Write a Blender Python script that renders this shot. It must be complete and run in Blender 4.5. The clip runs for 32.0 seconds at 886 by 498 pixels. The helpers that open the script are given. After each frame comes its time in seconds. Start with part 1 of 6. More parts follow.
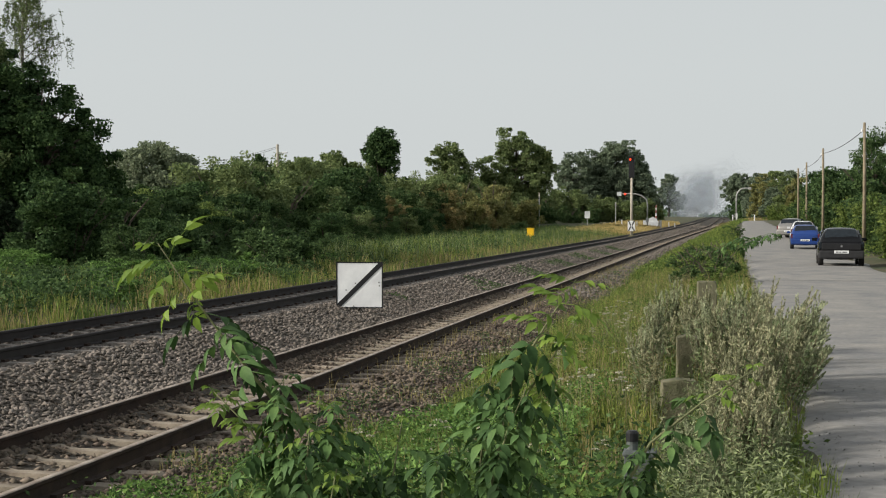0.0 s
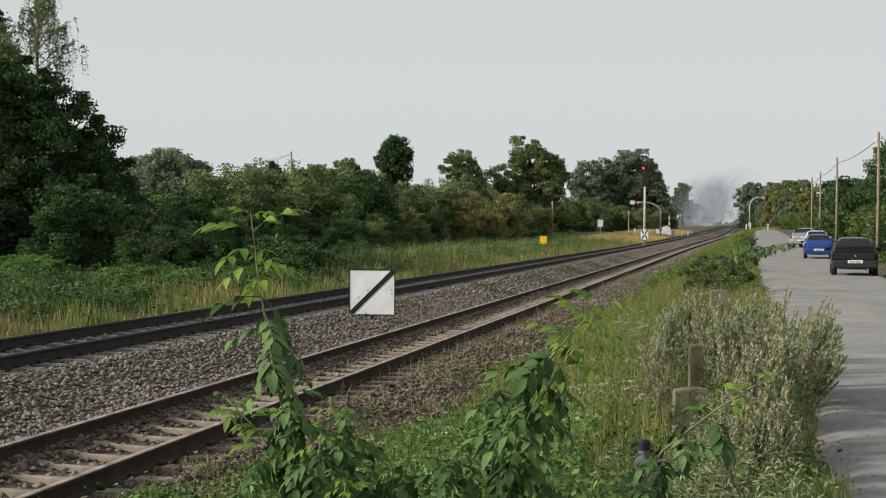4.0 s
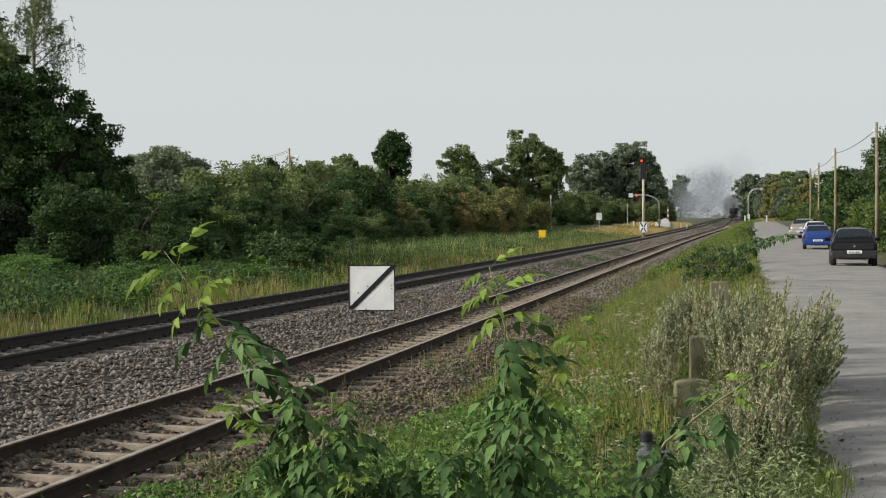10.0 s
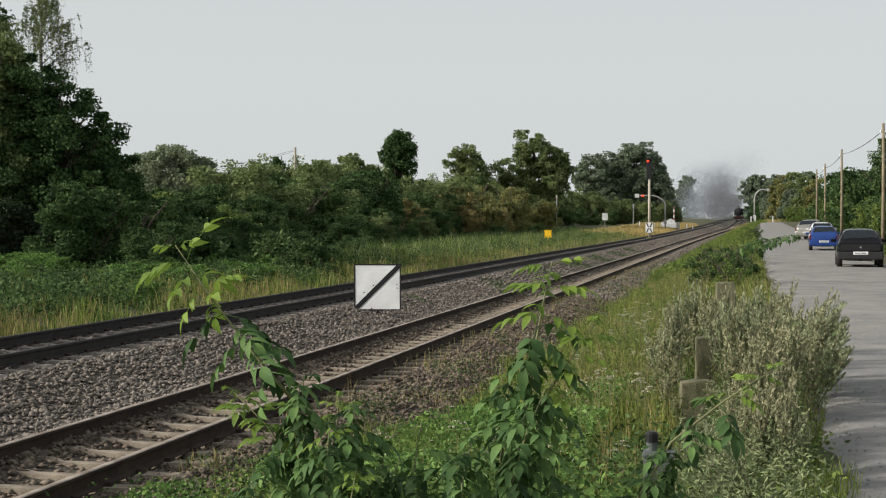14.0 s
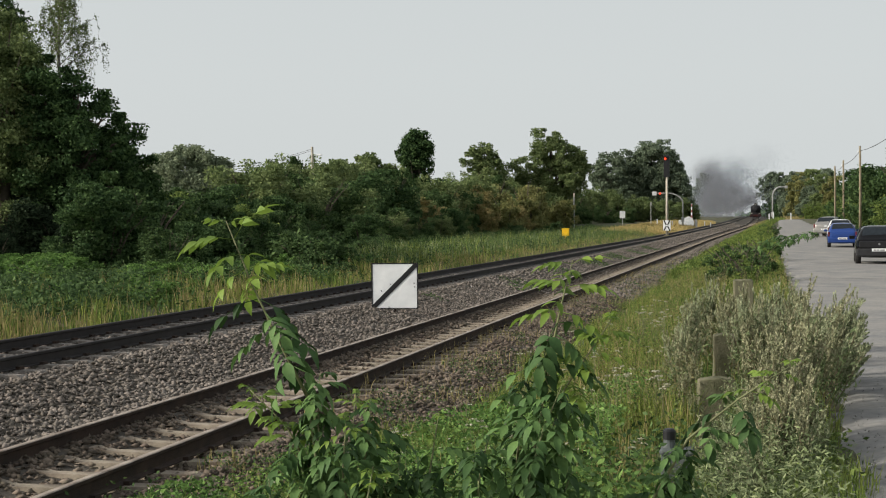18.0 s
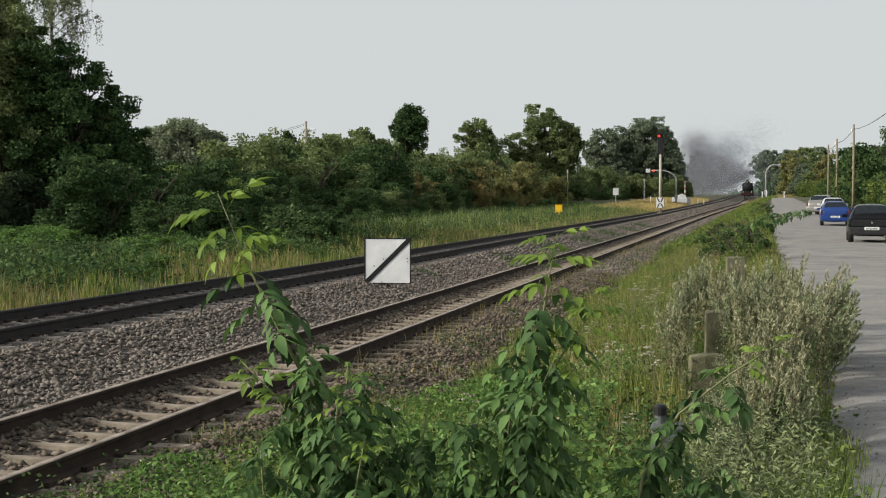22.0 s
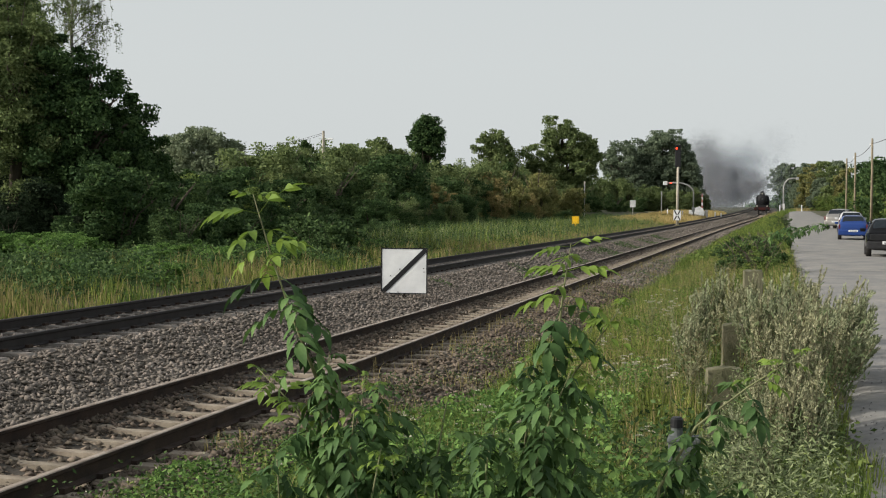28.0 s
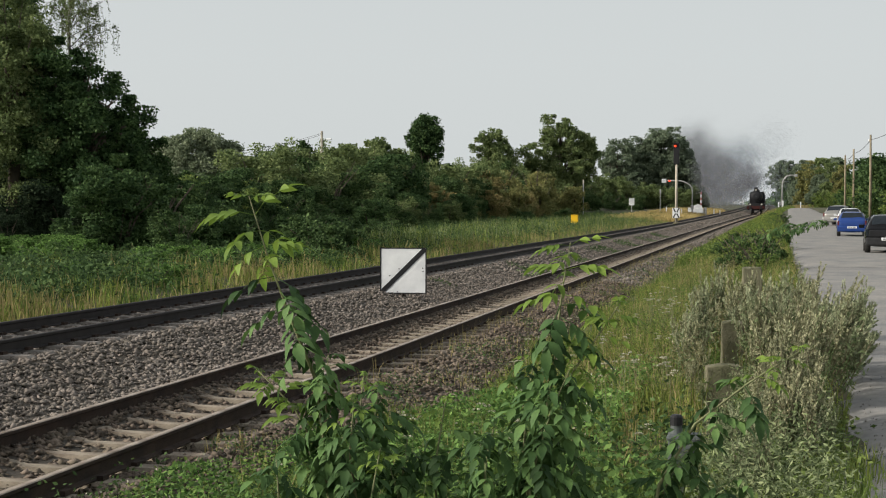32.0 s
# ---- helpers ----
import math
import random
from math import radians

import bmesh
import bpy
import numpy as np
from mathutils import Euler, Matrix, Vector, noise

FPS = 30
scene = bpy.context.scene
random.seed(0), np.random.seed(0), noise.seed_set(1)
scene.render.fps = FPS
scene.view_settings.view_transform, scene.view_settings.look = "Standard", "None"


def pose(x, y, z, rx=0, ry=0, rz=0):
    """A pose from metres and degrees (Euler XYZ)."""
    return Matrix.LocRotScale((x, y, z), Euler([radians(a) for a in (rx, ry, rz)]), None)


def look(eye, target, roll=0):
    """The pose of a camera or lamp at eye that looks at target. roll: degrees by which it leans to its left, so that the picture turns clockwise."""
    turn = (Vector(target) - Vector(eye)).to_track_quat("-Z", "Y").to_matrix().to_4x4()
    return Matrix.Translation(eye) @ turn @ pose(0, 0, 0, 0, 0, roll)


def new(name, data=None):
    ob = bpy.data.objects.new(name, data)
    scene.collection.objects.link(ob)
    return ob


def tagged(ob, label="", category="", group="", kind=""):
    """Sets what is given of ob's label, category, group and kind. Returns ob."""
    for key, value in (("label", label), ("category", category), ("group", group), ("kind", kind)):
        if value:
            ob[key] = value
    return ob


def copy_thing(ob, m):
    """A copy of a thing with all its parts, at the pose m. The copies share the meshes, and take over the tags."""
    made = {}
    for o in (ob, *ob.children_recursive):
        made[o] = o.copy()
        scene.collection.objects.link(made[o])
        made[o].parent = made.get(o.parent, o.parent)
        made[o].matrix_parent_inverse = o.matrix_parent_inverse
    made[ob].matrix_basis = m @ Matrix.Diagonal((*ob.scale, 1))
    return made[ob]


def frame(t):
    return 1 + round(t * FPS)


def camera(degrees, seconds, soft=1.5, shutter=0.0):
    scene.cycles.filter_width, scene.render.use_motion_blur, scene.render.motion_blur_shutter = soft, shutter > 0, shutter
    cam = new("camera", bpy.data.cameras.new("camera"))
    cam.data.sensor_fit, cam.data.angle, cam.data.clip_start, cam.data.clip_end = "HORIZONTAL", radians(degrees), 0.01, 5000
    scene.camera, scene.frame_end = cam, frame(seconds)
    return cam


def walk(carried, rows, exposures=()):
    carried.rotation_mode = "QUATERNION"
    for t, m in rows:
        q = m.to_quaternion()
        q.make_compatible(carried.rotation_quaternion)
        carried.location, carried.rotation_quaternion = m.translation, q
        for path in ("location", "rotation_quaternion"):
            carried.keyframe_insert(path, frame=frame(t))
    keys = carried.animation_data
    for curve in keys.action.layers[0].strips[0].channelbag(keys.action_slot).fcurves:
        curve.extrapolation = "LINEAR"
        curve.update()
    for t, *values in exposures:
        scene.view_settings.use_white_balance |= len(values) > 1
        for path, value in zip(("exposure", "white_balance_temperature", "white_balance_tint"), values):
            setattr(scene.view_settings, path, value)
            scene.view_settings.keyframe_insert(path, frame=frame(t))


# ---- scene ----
# ---- camera and its path ----
cam = camera(34.0, 32.0, soft=1.15)
PATH = [
    (0, 0.003, 0, 2.197, 88.833, -0.025, 11.121), (0.5, 0.004, 0, 2.197, 88.800, -0.123, 11.152),
    (1, 0.005, 0, 2.197, 88.639, 0.027, 11.287), (1.5, 0.005, 0, 2.196, 88.555, -0.048, 11.323),
    (2, 0.006, 0, 2.196, 88.696, -0.301, 11.288), (2.5, 0.006, 0, 2.195, 88.900, -0.251, 11.214),
    (3, 0.007, 0, 2.194, 88.929, -0.212, 11.255), (3.5, 0.007, 0, 2.194, 89.032, -0.291, 11.513),
    (4, 0.006, 0, 2.194, 89.142, -0.286, 11.631), (4.5, 0.005, 0, 2.194, 89.193, -0.223, 12.020),
    (6.5, 0.003, 0, 2.191, 89.356, 0.137, 11.788), (7, 0.003, 0, 2.191, 89.194, 0.202, 11.689),
    (7.5, 0.002, 0, 2.191, 89.147, 0.382, 11.616), (8, 0.002, 0, 2.191, 89.028, 0.456, 11.717),
    (8.5, 0.002, 0, 2.190, 88.986, 0.402, 11.708), (9, 0.001, 0, 2.190, 88.997, 0.356, 11.614),
    (9.5, -0.000, 0, 2.189, 88.989, 0.380, 11.485), (10, -0.001, 0, 2.189, 88.945, 0.357, 11.583),
    (10.5, -0.002, 0, 2.189, 88.863, 0.219, 11.679), (11, -0.003, 0, 2.189, 88.912, 0.272, 11.913),
    (11.5, -0.003, 0, 2.189, 89.009, 0.378, 11.952), (12, -0.003, 0, 2.189, 88.890, 0.321, 11.899),
    (12.5, -0.003, 0, 2.188, 88.796, 0.314, 11.981), (13, -0.003, 0, 2.188, 88.892, 0.357, 11.917),
    (13.5, -0.004, 0, 2.188, 89.014, 0.265, 11.920), (14, -0.004, 0, 2.187, 88.931, 0.139, 11.810),
    (14.5, -0.004, 0, 2.186, 88.932, 0.089, 11.917), (16.5, 0.000, 0, 2.184, 89.065, 0.089, 12.381),
    (17, 0.001, 0, 2.183, 89.031, 0.169, 12.454), (17.5, 0.002, 0, 2.182, 88.921, 0.199, 12.477),
    (18, 0.003, 0, 2.182, 88.885, 0.402, 12.494), (18.5, 0.004, 0, 2.181, 88.853, 0.448, 12.478),
    (19, 0.005, 0, 2.180, 88.794, 0.349, 12.427), (19.5, 0.006, 0, 2.179, 88.674, 0.377, 12.402),
    (20, 0.006, 0, 2.178, 88.483, 0.497, 12.401), (20.5, 0.006, 0, 2.177, 88.388, 0.366, 12.372),
    (21, 0.005, 0, 2.176, 88.286, 0.203, 12.284), (21.5, 0.004, 0, 2.175, 88.087, -0.004, 12.243),
    (22, 0.003, 0, 2.174, 87.924, -0.020, 12.230), (22.5, 0.003, 0, 2.173, 87.812, 0.107, 12.228),
    (23, 0.003, 0, 2.172, 87.846, 0.092, 12.231), (23.5, 0.002, 0, 2.171, 87.757, -0.093, 12.231),
    (24, 0.002, 0, 2.171, 87.668, -0.235, 12.237), (24.5, 0.002, 0, 2.172, 87.635, -0.252, 12.323),
    (26.5, -0.002, 0, 2.172, 87.730, -0.426, 12.524), (27, -0.003, 0, 2.171, 87.882, -0.380, 12.691),
    (27.5, -0.004, 0, 2.171, 88.074, -0.369, 12.782), (28, -0.004, 0, 2.171, 88.338, -0.521, 12.892),
    (28.5, -0.004, 0, 2.171, 88.454, -0.702, 12.889), (29, -0.004, 0, 2.172, 88.627, -0.640, 12.895),
    (29.5, -0.003, 0, 2.172, 88.610, -0.525, 12.858), (30, -0.002, 0, 2.172, 88.549, -0.426, 12.923),
    (30.5, -0.001, 0, 2.172, 88.533, -0.325, 12.882), (31, 0.000, 0, 2.172, 88.507, -0.145, 12.922),
    (31.5, 0.001, 0, 2.172, 88.459, -0.035, 12.849), (32, 0.002, 0, 2.171, 88.315, -0.101, 12.850),
]
walk(cam, [(r[0], pose(*r[1:])) for r in PATH], [(0.0, 0.0), (1.0, 0.0), (2.0, 0.05), (32.0, 0.04)])

# ---- sky, sun ----
SUN_EL, SUN_AZ = radians(26), radians(-114)  # azimuth from +y, clockwise: hazy evening sun on the left
world = bpy.data.worlds.new("world")
scene.world = world
world.use_nodes = True
wt = world.node_tree
wt.nodes.clear()
w_out = wt.nodes.new("ShaderNodeOutputWorld")
w_bg = wt.nodes.new("ShaderNodeBackground")
w_sky = wt.nodes.new("ShaderNodeTexSky")
w_sky.sky_type = "NISHITA"
w_sky.sun_disc = False
w_sky.sun_elevation, w_sky.sun_rotation = SUN_EL, SUN_AZ
w_sky.air_density, w_sky.dust_density, w_sky.ozone_density = 1.0, 6.0, 1.0
w_mix = wt.nodes.new("ShaderNodeMixRGB")
w_tc, w_sep, w_fac = wt.nodes.new("ShaderNodeTexCoord"), wt.nodes.new("ShaderNodeSeparateXYZ"), wt.nodes.new("ShaderNodeMapRange")
wt.links.new(w_tc.outputs["Generated"], w_sep.inputs[0])
wt.links.new(w_sep.outputs[2], w_fac.inputs[0])
w_fac.inputs[1].default_value, w_fac.inputs[2].default_value = 0.1, 1.0   # the haze thins towards the zenith
w_fac.inputs[3].default_value, w_fac.inputs[4].default_value = 0.9, 0.5
wt.links.new(w_fac.outputs[0], w_mix.inputs[0])
w_mix.inputs[2].default_value = (7.2, 7.59, 7.62, 1)  # the white veil of haze
wt.links.new(w_sky.outputs[0], w_mix.inputs[1])
wt.links.new(w_mix.outputs[0], w_bg.inputs[0])
w_bg.inputs[1].default_value = 0.093
wt.links.new(w_bg.outputs[0], w_out.inputs[0])
sun = new("sun", bpy.data.lights.new("sun", "SUN"))
sun.data.energy, sun.data.angle, sun.data.color = 4.6, radians(9), (1.0, 0.95, 0.86)
sun_dir = Vector((math.sin(SUN_AZ) * math.cos(SUN_EL), math.cos(SUN_AZ) * math.cos(SUN_EL), math.sin(SUN_EL)))
sun.matrix_world = look(sun_dir * 50, (0, 0, 0))


# ---- materials ----
def mat(name, col, rough=0.8, metal=0.0, col2=None, scale=8.0, bump=0.0, bump_scale=60.0, island=0.0, thing=0.0,
        spec=0.3, emit=0.0, trans=0.0, detail=6.0, stops=(0.35, 0.65), fine=0.25, coat=0.0, veil=1.0):
    """Two colours mixed by coarse noise, darkened and lightened by fine noise, varied by island or by object."""
    m = bpy.data.materials.new(name)
    m.use_nodes = True
    nt = m.node_tree
    b = nt.nodes["Principled BSDF"]
    b.inputs["Roughness"].default_value, b.inputs["Metallic"].default_value = rough, metal
    b.inputs["Specular IOR Level"].default_value = spec
    if coat:
        b.inputs["Coat Weight"].default_value, b.inputs["Coat Roughness"].default_value = coat, 0.08
    tc = nt.nodes.new("ShaderNodeTexCoord")
    n1 = nt.nodes.new("ShaderNodeTexNoise")
    n1.inputs["Scale"].default_value, n1.inputs["Detail"].default_value = scale, detail
    nt.links.new(tc.outputs["Object"], n1.inputs["Vector"])
    ramp = nt.nodes.new("ShaderNodeValToRGB")
    c2 = col2 or tuple(c * 0.7 for c in col)
    ramp.color_ramp.elements[0].position, ramp.color_ramp.elements[1].position = stops
    ramp.color_ramp.elements[0].color, ramp.color_ramp.elements[1].color = (*c2, 1), (*col, 1)
    nt.links.new(n1.outputs["Fac"], ramp.inputs[0])
    n2 = nt.nodes.new("ShaderNodeTexNoise")
    n2.inputs["Scale"].default_value, n2.inputs["Detail"].default_value = bump_scale, 4.0
    nt.links.new(tc.outputs["Object"], n2.inputs["Vector"])
    hsv = nt.nodes.new("ShaderNodeHueSaturation")
    nt.links.new(ramp.outputs[0], hsv.inputs["Color"])
    val = nt.nodes.new("ShaderNodeMath")
    val.operation = "MULTIPLY_ADD"
    val.inputs[1].default_value, val.inputs[2].default_value = fine * 2, 1 - fine
    nt.links.new(n2.outputs["Fac"], val.inputs[0])
    last = val.outputs[0]
    if island or thing:
        src = nt.nodes.new("ShaderNodeNewGeometry").outputs["Random Per Island"] if island else nt.nodes.new("ShaderNodeObjectInfo").outputs["Random"]
        amount = island or thing
        v2 = nt.nodes.new("ShaderNodeMath")
        v2.operation = "MULTIPLY_ADD"
        v2.inputs[1].default_value, v2.inputs[2].default_value = amount * 2, 1 - amount
        nt.links.new(src, v2.inputs[0])
        v3 = nt.nodes.new("ShaderNodeMath")
        v3.operation = "MULTIPLY"
        nt.links.new(last, v3.inputs[0])
        nt.links.new(v2.outputs[0], v3.inputs[1])
        last = v3.outputs[0]
        hue = nt.nodes.new("ShaderNodeMath")
        hue.operation = "MULTIPLY_ADD"
        hue.inputs[1].default_value, hue.inputs[2].default_value = -0.05 * amount, 0.5 + 0.025 * amount
        nt.links.new(src, hue.inputs[0])
        nt.links.new(hue.outputs[0], hsv.inputs["Hue"])
    nt.links.new(last, hsv.inputs["Value"])
    nt.links.new(hsv.outputs[0], b.inputs["Base Color"])
    if bump:
        bp = nt.nodes.new("ShaderNodeBump")
        bp.inputs["Strength"].default_value, bp.inputs["Distance"].default_value = bump, 0.02
        nt.links.new(n2.outputs["Fac"], bp.inputs["Height"])
        nt.links.new(bp.outputs[0], b.inputs["Normal"])
    if emit:
        nt.links.new(hsv.outputs[0], b.inputs["Emission Color"])
        b.inputs["Emission Strength"].default_value = emit
    surface = b.outputs[0]
    if trans:
        tr = nt.nodes.new("ShaderNodeBsdfTranslucent")
        nt.links.new(hsv.outputs[0], tr.inputs["Color"])
        mx = nt.nodes.new("ShaderNodeMixShader")
        mx.inputs[0].default_value = trans
        nt.links.new(surface, mx.inputs[1])
        nt.links.new(tr.outputs[0], mx.inputs[2])
        surface = mx.outputs[0]
    if veil < 1:
        tp = nt.nodes.new("ShaderNodeBsdfTransparent")
        mv = nt.nodes.new("ShaderNodeMixShader")
        mv.inputs[0].default_value = veil
        nt.links.new(tp.outputs[0], mv.inputs[1])
        nt.links.new(surface, mv.inputs[2])
        surface = mv.outputs[0]
    nt.links.new(surface, nt.nodes["Material Output"].inputs["Surface"])
    return m


M = {
    "soil": mat("soil", (0.095, 0.08, 0.048), 0.95, col2=(0.05, 0.066, 0.028), scale=0.6, bump=0.5, bump_scale=9),
    "road": mat("road_surface", (0.3, 0.283, 0.258), 0.95, col2=(0.19, 0.19, 0.192), scale=1.3, bump=0.4, bump_scale=11, stops=(0.28, 0.72), fine=0.3, spec=0.1, detail=9),
    "ballast": mat("ballast_ground", (0.09, 0.076, 0.06), 0.95, col2=(0.05, 0.042, 0.033), scale=7, bump=0.8, bump_scale=16),
    "stone": mat("ballast_stone", (0.196, 0.17, 0.146), 0.92, col2=(0.148, 0.125, 0.105), scale=0.7, bump_scale=40, island=0.38),
    "stone_rust": mat("rust_brown_ballast_stone", (0.17, 0.138, 0.104), 0.92, col2=(0.09, 0.068, 0.052), scale=1.3, bump_scale=40, island=0.4),
    "rail_rust": mat("rusty_rail_steel", (0.05, 0.031, 0.022), 0.85, metal=0.0, col2=(0.025, 0.017, 0.013), scale=5, bump=0.3, bump_scale=90),
    "rail_top": mat("worn_rail_head", (0.42, 0.35, 0.29), 0.55, metal=0.15, col2=(0.2, 0.15, 0.115), scale=3, bump_scale=40),
    "rail_dark": mat("dark_rail_steel", (0.032, 0.027, 0.026), 0.7, metal=0.1, scale=5, bump_scale=60),
    "sleeper": mat("weathered_concrete_sleeper", (0.32, 0.272, 0.21), 0.92, col2=(0.13, 0.1, 0.075), scale=4, bump=0.4, bump_scale=45, thing=0.15),
    "sleeper_far": mat("concrete_sleeper", (0.24, 0.215, 0.19), 0.92, col2=(0.15, 0.13, 0.115), scale=4, bump_scale=45, thing=0.12),
    "white": mat("white_enamel", (0.82, 0.83, 0.83), 0.5, col2=(0.68, 0.69, 0.7), scale=2.5, fine=0.06),
    "black": mat("black_enamel", (0.018, 0.018, 0.02), 0.5),
    "leaf_dark": mat("dark_foliage", (0.078, 0.132, 0.046), 0.7, col2=(0.044, 0.084, 0.034), scale=1.5, island=0.6, trans=0.28, spec=0.08),
    "leaf_deep": mat("shaded_wood_foliage", (0.122, 0.172, 0.084), 0.75, col2=(0.07, 0.108, 0.058), scale=1.5, island=0.5, trans=0.32, spec=0.08),
    "leaf_mid": mat("green_foliage", (0.092, 0.146, 0.052), 0.7, col2=(0.05, 0.09, 0.035), scale=1.5, island=0.6, trans=0.3, spec=0.08),
    "leaf_light": mat("fresh_foliage", (0.175, 0.225, 0.06), 0.7, col2=(0.105, 0.165, 0.048), scale=1.5, island=0.6, trans=0.35, spec=0.08),
    "leaf_brown": mat("dry_brownish_foliage", (0.4, 0.31, 0.14), 0.75, col2=(0.21, 0.215, 0.085), scale=1.5, island=0.45, trans=0.3, spec=0.08),
    "leaf_pale": mat("grey_green_foliage", (0.21, 0.26, 0.105), 0.75, col2=(0.12, 0.165, 0.068), scale=1.5, island=0.4, trans=0.3, spec=0.08),
    "leaf_silver": mat("silvery_willow_foliage", (0.27, 0.31, 0.2), 0.75, col2=(0.165, 0.205, 0.125), scale=1.5, island=0.35, trans=0.3, spec=0.08),
    "leaf_olive": mat("olive_foliage", (0.29, 0.275, 0.105), 0.75, col2=(0.17, 0.19, 0.075), scale=1.5, island=0.45, trans=0.3, spec=0.08),
    "grass": mat("grass_blades", (0.2, 0.235, 0.056), 0.8, col2=(0.1, 0.165, 0.042), scale=0.5, island=0.6, trans=0.35, spec=0.08),
    "sage": mat("grey_green_herb_leaf", (0.25, 0.285, 0.15), 0.85, col2=(0.14, 0.19, 0.085), scale=5, island=0.6, trans=0.25, spec=0.08),
    "straw": mat("dry_grass_blades", (0.36, 0.29, 0.14), 0.85, col2=(0.25, 0.22, 0.09), scale=0.4, island=0.35, trans=0.3, spec=0.08),
    "seed_head": mat("brown_green_seed_heads", (0.26, 0.225, 0.12), 0.9, col2=(0.17, 0.165, 0.075), scale=1.2, island=0.3, trans=0.2, spec=0.08),
    # far trees: aerial haze is mixed into the leaf colour, paler and bluer
    "leaf_lime": mat("haze_pale_foliage", (0.2, 0.25, 0.165), 0.75, col2=(0.125, 0.16, 0.105), scale=1.5, island=0.4, trans=0.3, spec=0.08),
    # near-black green: the shade under the wood edge is put into this leaf colour
    "leaf_ivy": mat("shade_dark_foliage", (0.036, 0.056, 0.028), 0.75, col2=(0.02, 0.034, 0.018), scale=1.5, island=0.5, trans=0.15, spec=0.08),
    "bark": mat("bark", (0.13, 0.105, 0.08), 0.95, col2=(0.07, 0.058, 0.045), scale=3, bump=0.8, bump_scale=20),
    "pole_wood": mat("weathered_pole_wood", (0.3, 0.25, 0.17), 0.9, col2=(0.17, 0.14, 0.095), scale=2, bump=0.4, bump_scale=30),
    "steel": mat("galvanised_steel", (0.42, 0.42, 0.4), 0.6, metal=0.3, scale=3),
    "mast": mat("weathered_pale_mast", (0.5, 0.46, 0.38), 0.75, col2=(0.4, 0.35, 0.28), scale=2),
    "yellow": mat("yellow_paint", (0.85, 0.52, 0.015), 0.5, col2=(0.75, 0.45, 0.015), scale=6, fine=0.1),
    "red_paint": mat("red_paint", (0.62, 0.06, 0.03), 0.5, scale=5, fine=0.1),
    "red_lamp": mat("lit_red_lens", (1.0, 0.06, 0.02), 0.4, emit=1.6, fine=0.0),
    "concrete": mat("old_concrete", (0.19, 0.175, 0.115), 0.95, col2=(0.115, 0.115, 0.066), scale=4.5, bump=0.5, bump_scale=60),
    "smoke": mat("sooty_smoke", (0.3, 0.308, 0.335), 1.0, col2=(0.215, 0.222, 0.246), scale=1.2, island=0.08, spec=0.0, trans=0.5, veil=0.42),
    "smoke_haze": mat("old_smoke", (0.46, 0.5, 0.56), 1.0, col2=(0.38, 0.42, 0.47), scale=1.2, island=0.08, spec=0.0, trans=0.5, veil=0.38),
}


# ---- mesh helpers ----
rng = np.random.default_rng(7)


def mesh_np(name, verts, faces):
    """A mesh from numpy arrays: verts (n,3), faces (m,k)."""
    me = bpy.data.meshes.new(name)
    verts, faces = np.asarray(verts, np.float32), np.asarray(faces, np.int32)
    m, k = faces.shape
    me.vertices.add(len(verts))
    me.vertices.foreach_set("co", verts.ravel())
    me.loops.add(m * k)
    me.loops.foreach_set("vertex_index", faces.ravel())
    me.polygons.add(m)
    me.polygons.foreach_set("loop_start", np.arange(0, m * k, k, dtype=np.int32))
    me.update(calc_edges=True)
    return me


def empty(name, m=None):
    ob = new(name)
    if m is not None:
        ob.matrix_basis = m
    return ob


def part(name, bm, material, parent=None, label="", smooth=False):
    """Links a bmesh, or a ready mesh, as one mesh object under a thing or a part."""
    if isinstance(bm, bpy.types.Mesh):
        me = bm
    else:
        me = bpy.data.meshes.new(name)
        bm.to_mesh(me)
        bm.free()
    if not me.materials:
        for one in material if isinstance(material, (list, tuple)) else [material]:
            me.materials.append(M[one] if isinstance(one, str) else one)
    if smooth:
        for p in me.polygons:
            p.use_smooth = True
    ob = new(name, me)
    ob.parent = parent
    return tagged(ob, label) if label else ob


def box(bm, x0, y0, z0, x1, y1, z1, bevel=0.0, m=None):
    r = bmesh.ops.create_cube(bm, size=1)
    bmesh.ops.transform(bm, verts=r["verts"], matrix=Matrix.Translation(((x0 + x1) / 2, (y0 + y1) / 2, (z0 + z1) / 2)) @ Matrix.Diagonal((x1 - x0, y1 - y0, z1 - z0, 1)))
    if bevel:
        edges = list({e for v in r["verts"] for e in v.link_edges})
        g = bmesh.ops.bevel(bm, geom=edges, offset=bevel, segments=2, affect="EDGES", profile=0.6)
        r["verts"] = list({v for f in g["faces"] for v in f.verts} | {v for v in r["verts"] if v.is_valid})
    if m is not None:
        bmesh.ops.transform(bm, verts=r["verts"], matrix=m)
    return bm


def boxed(x0, y0, z0, x1, y1, z1, bevel=0.0):
    return box(bmesh.new(), x0, y0, z0, x1, y1, z1, bevel)


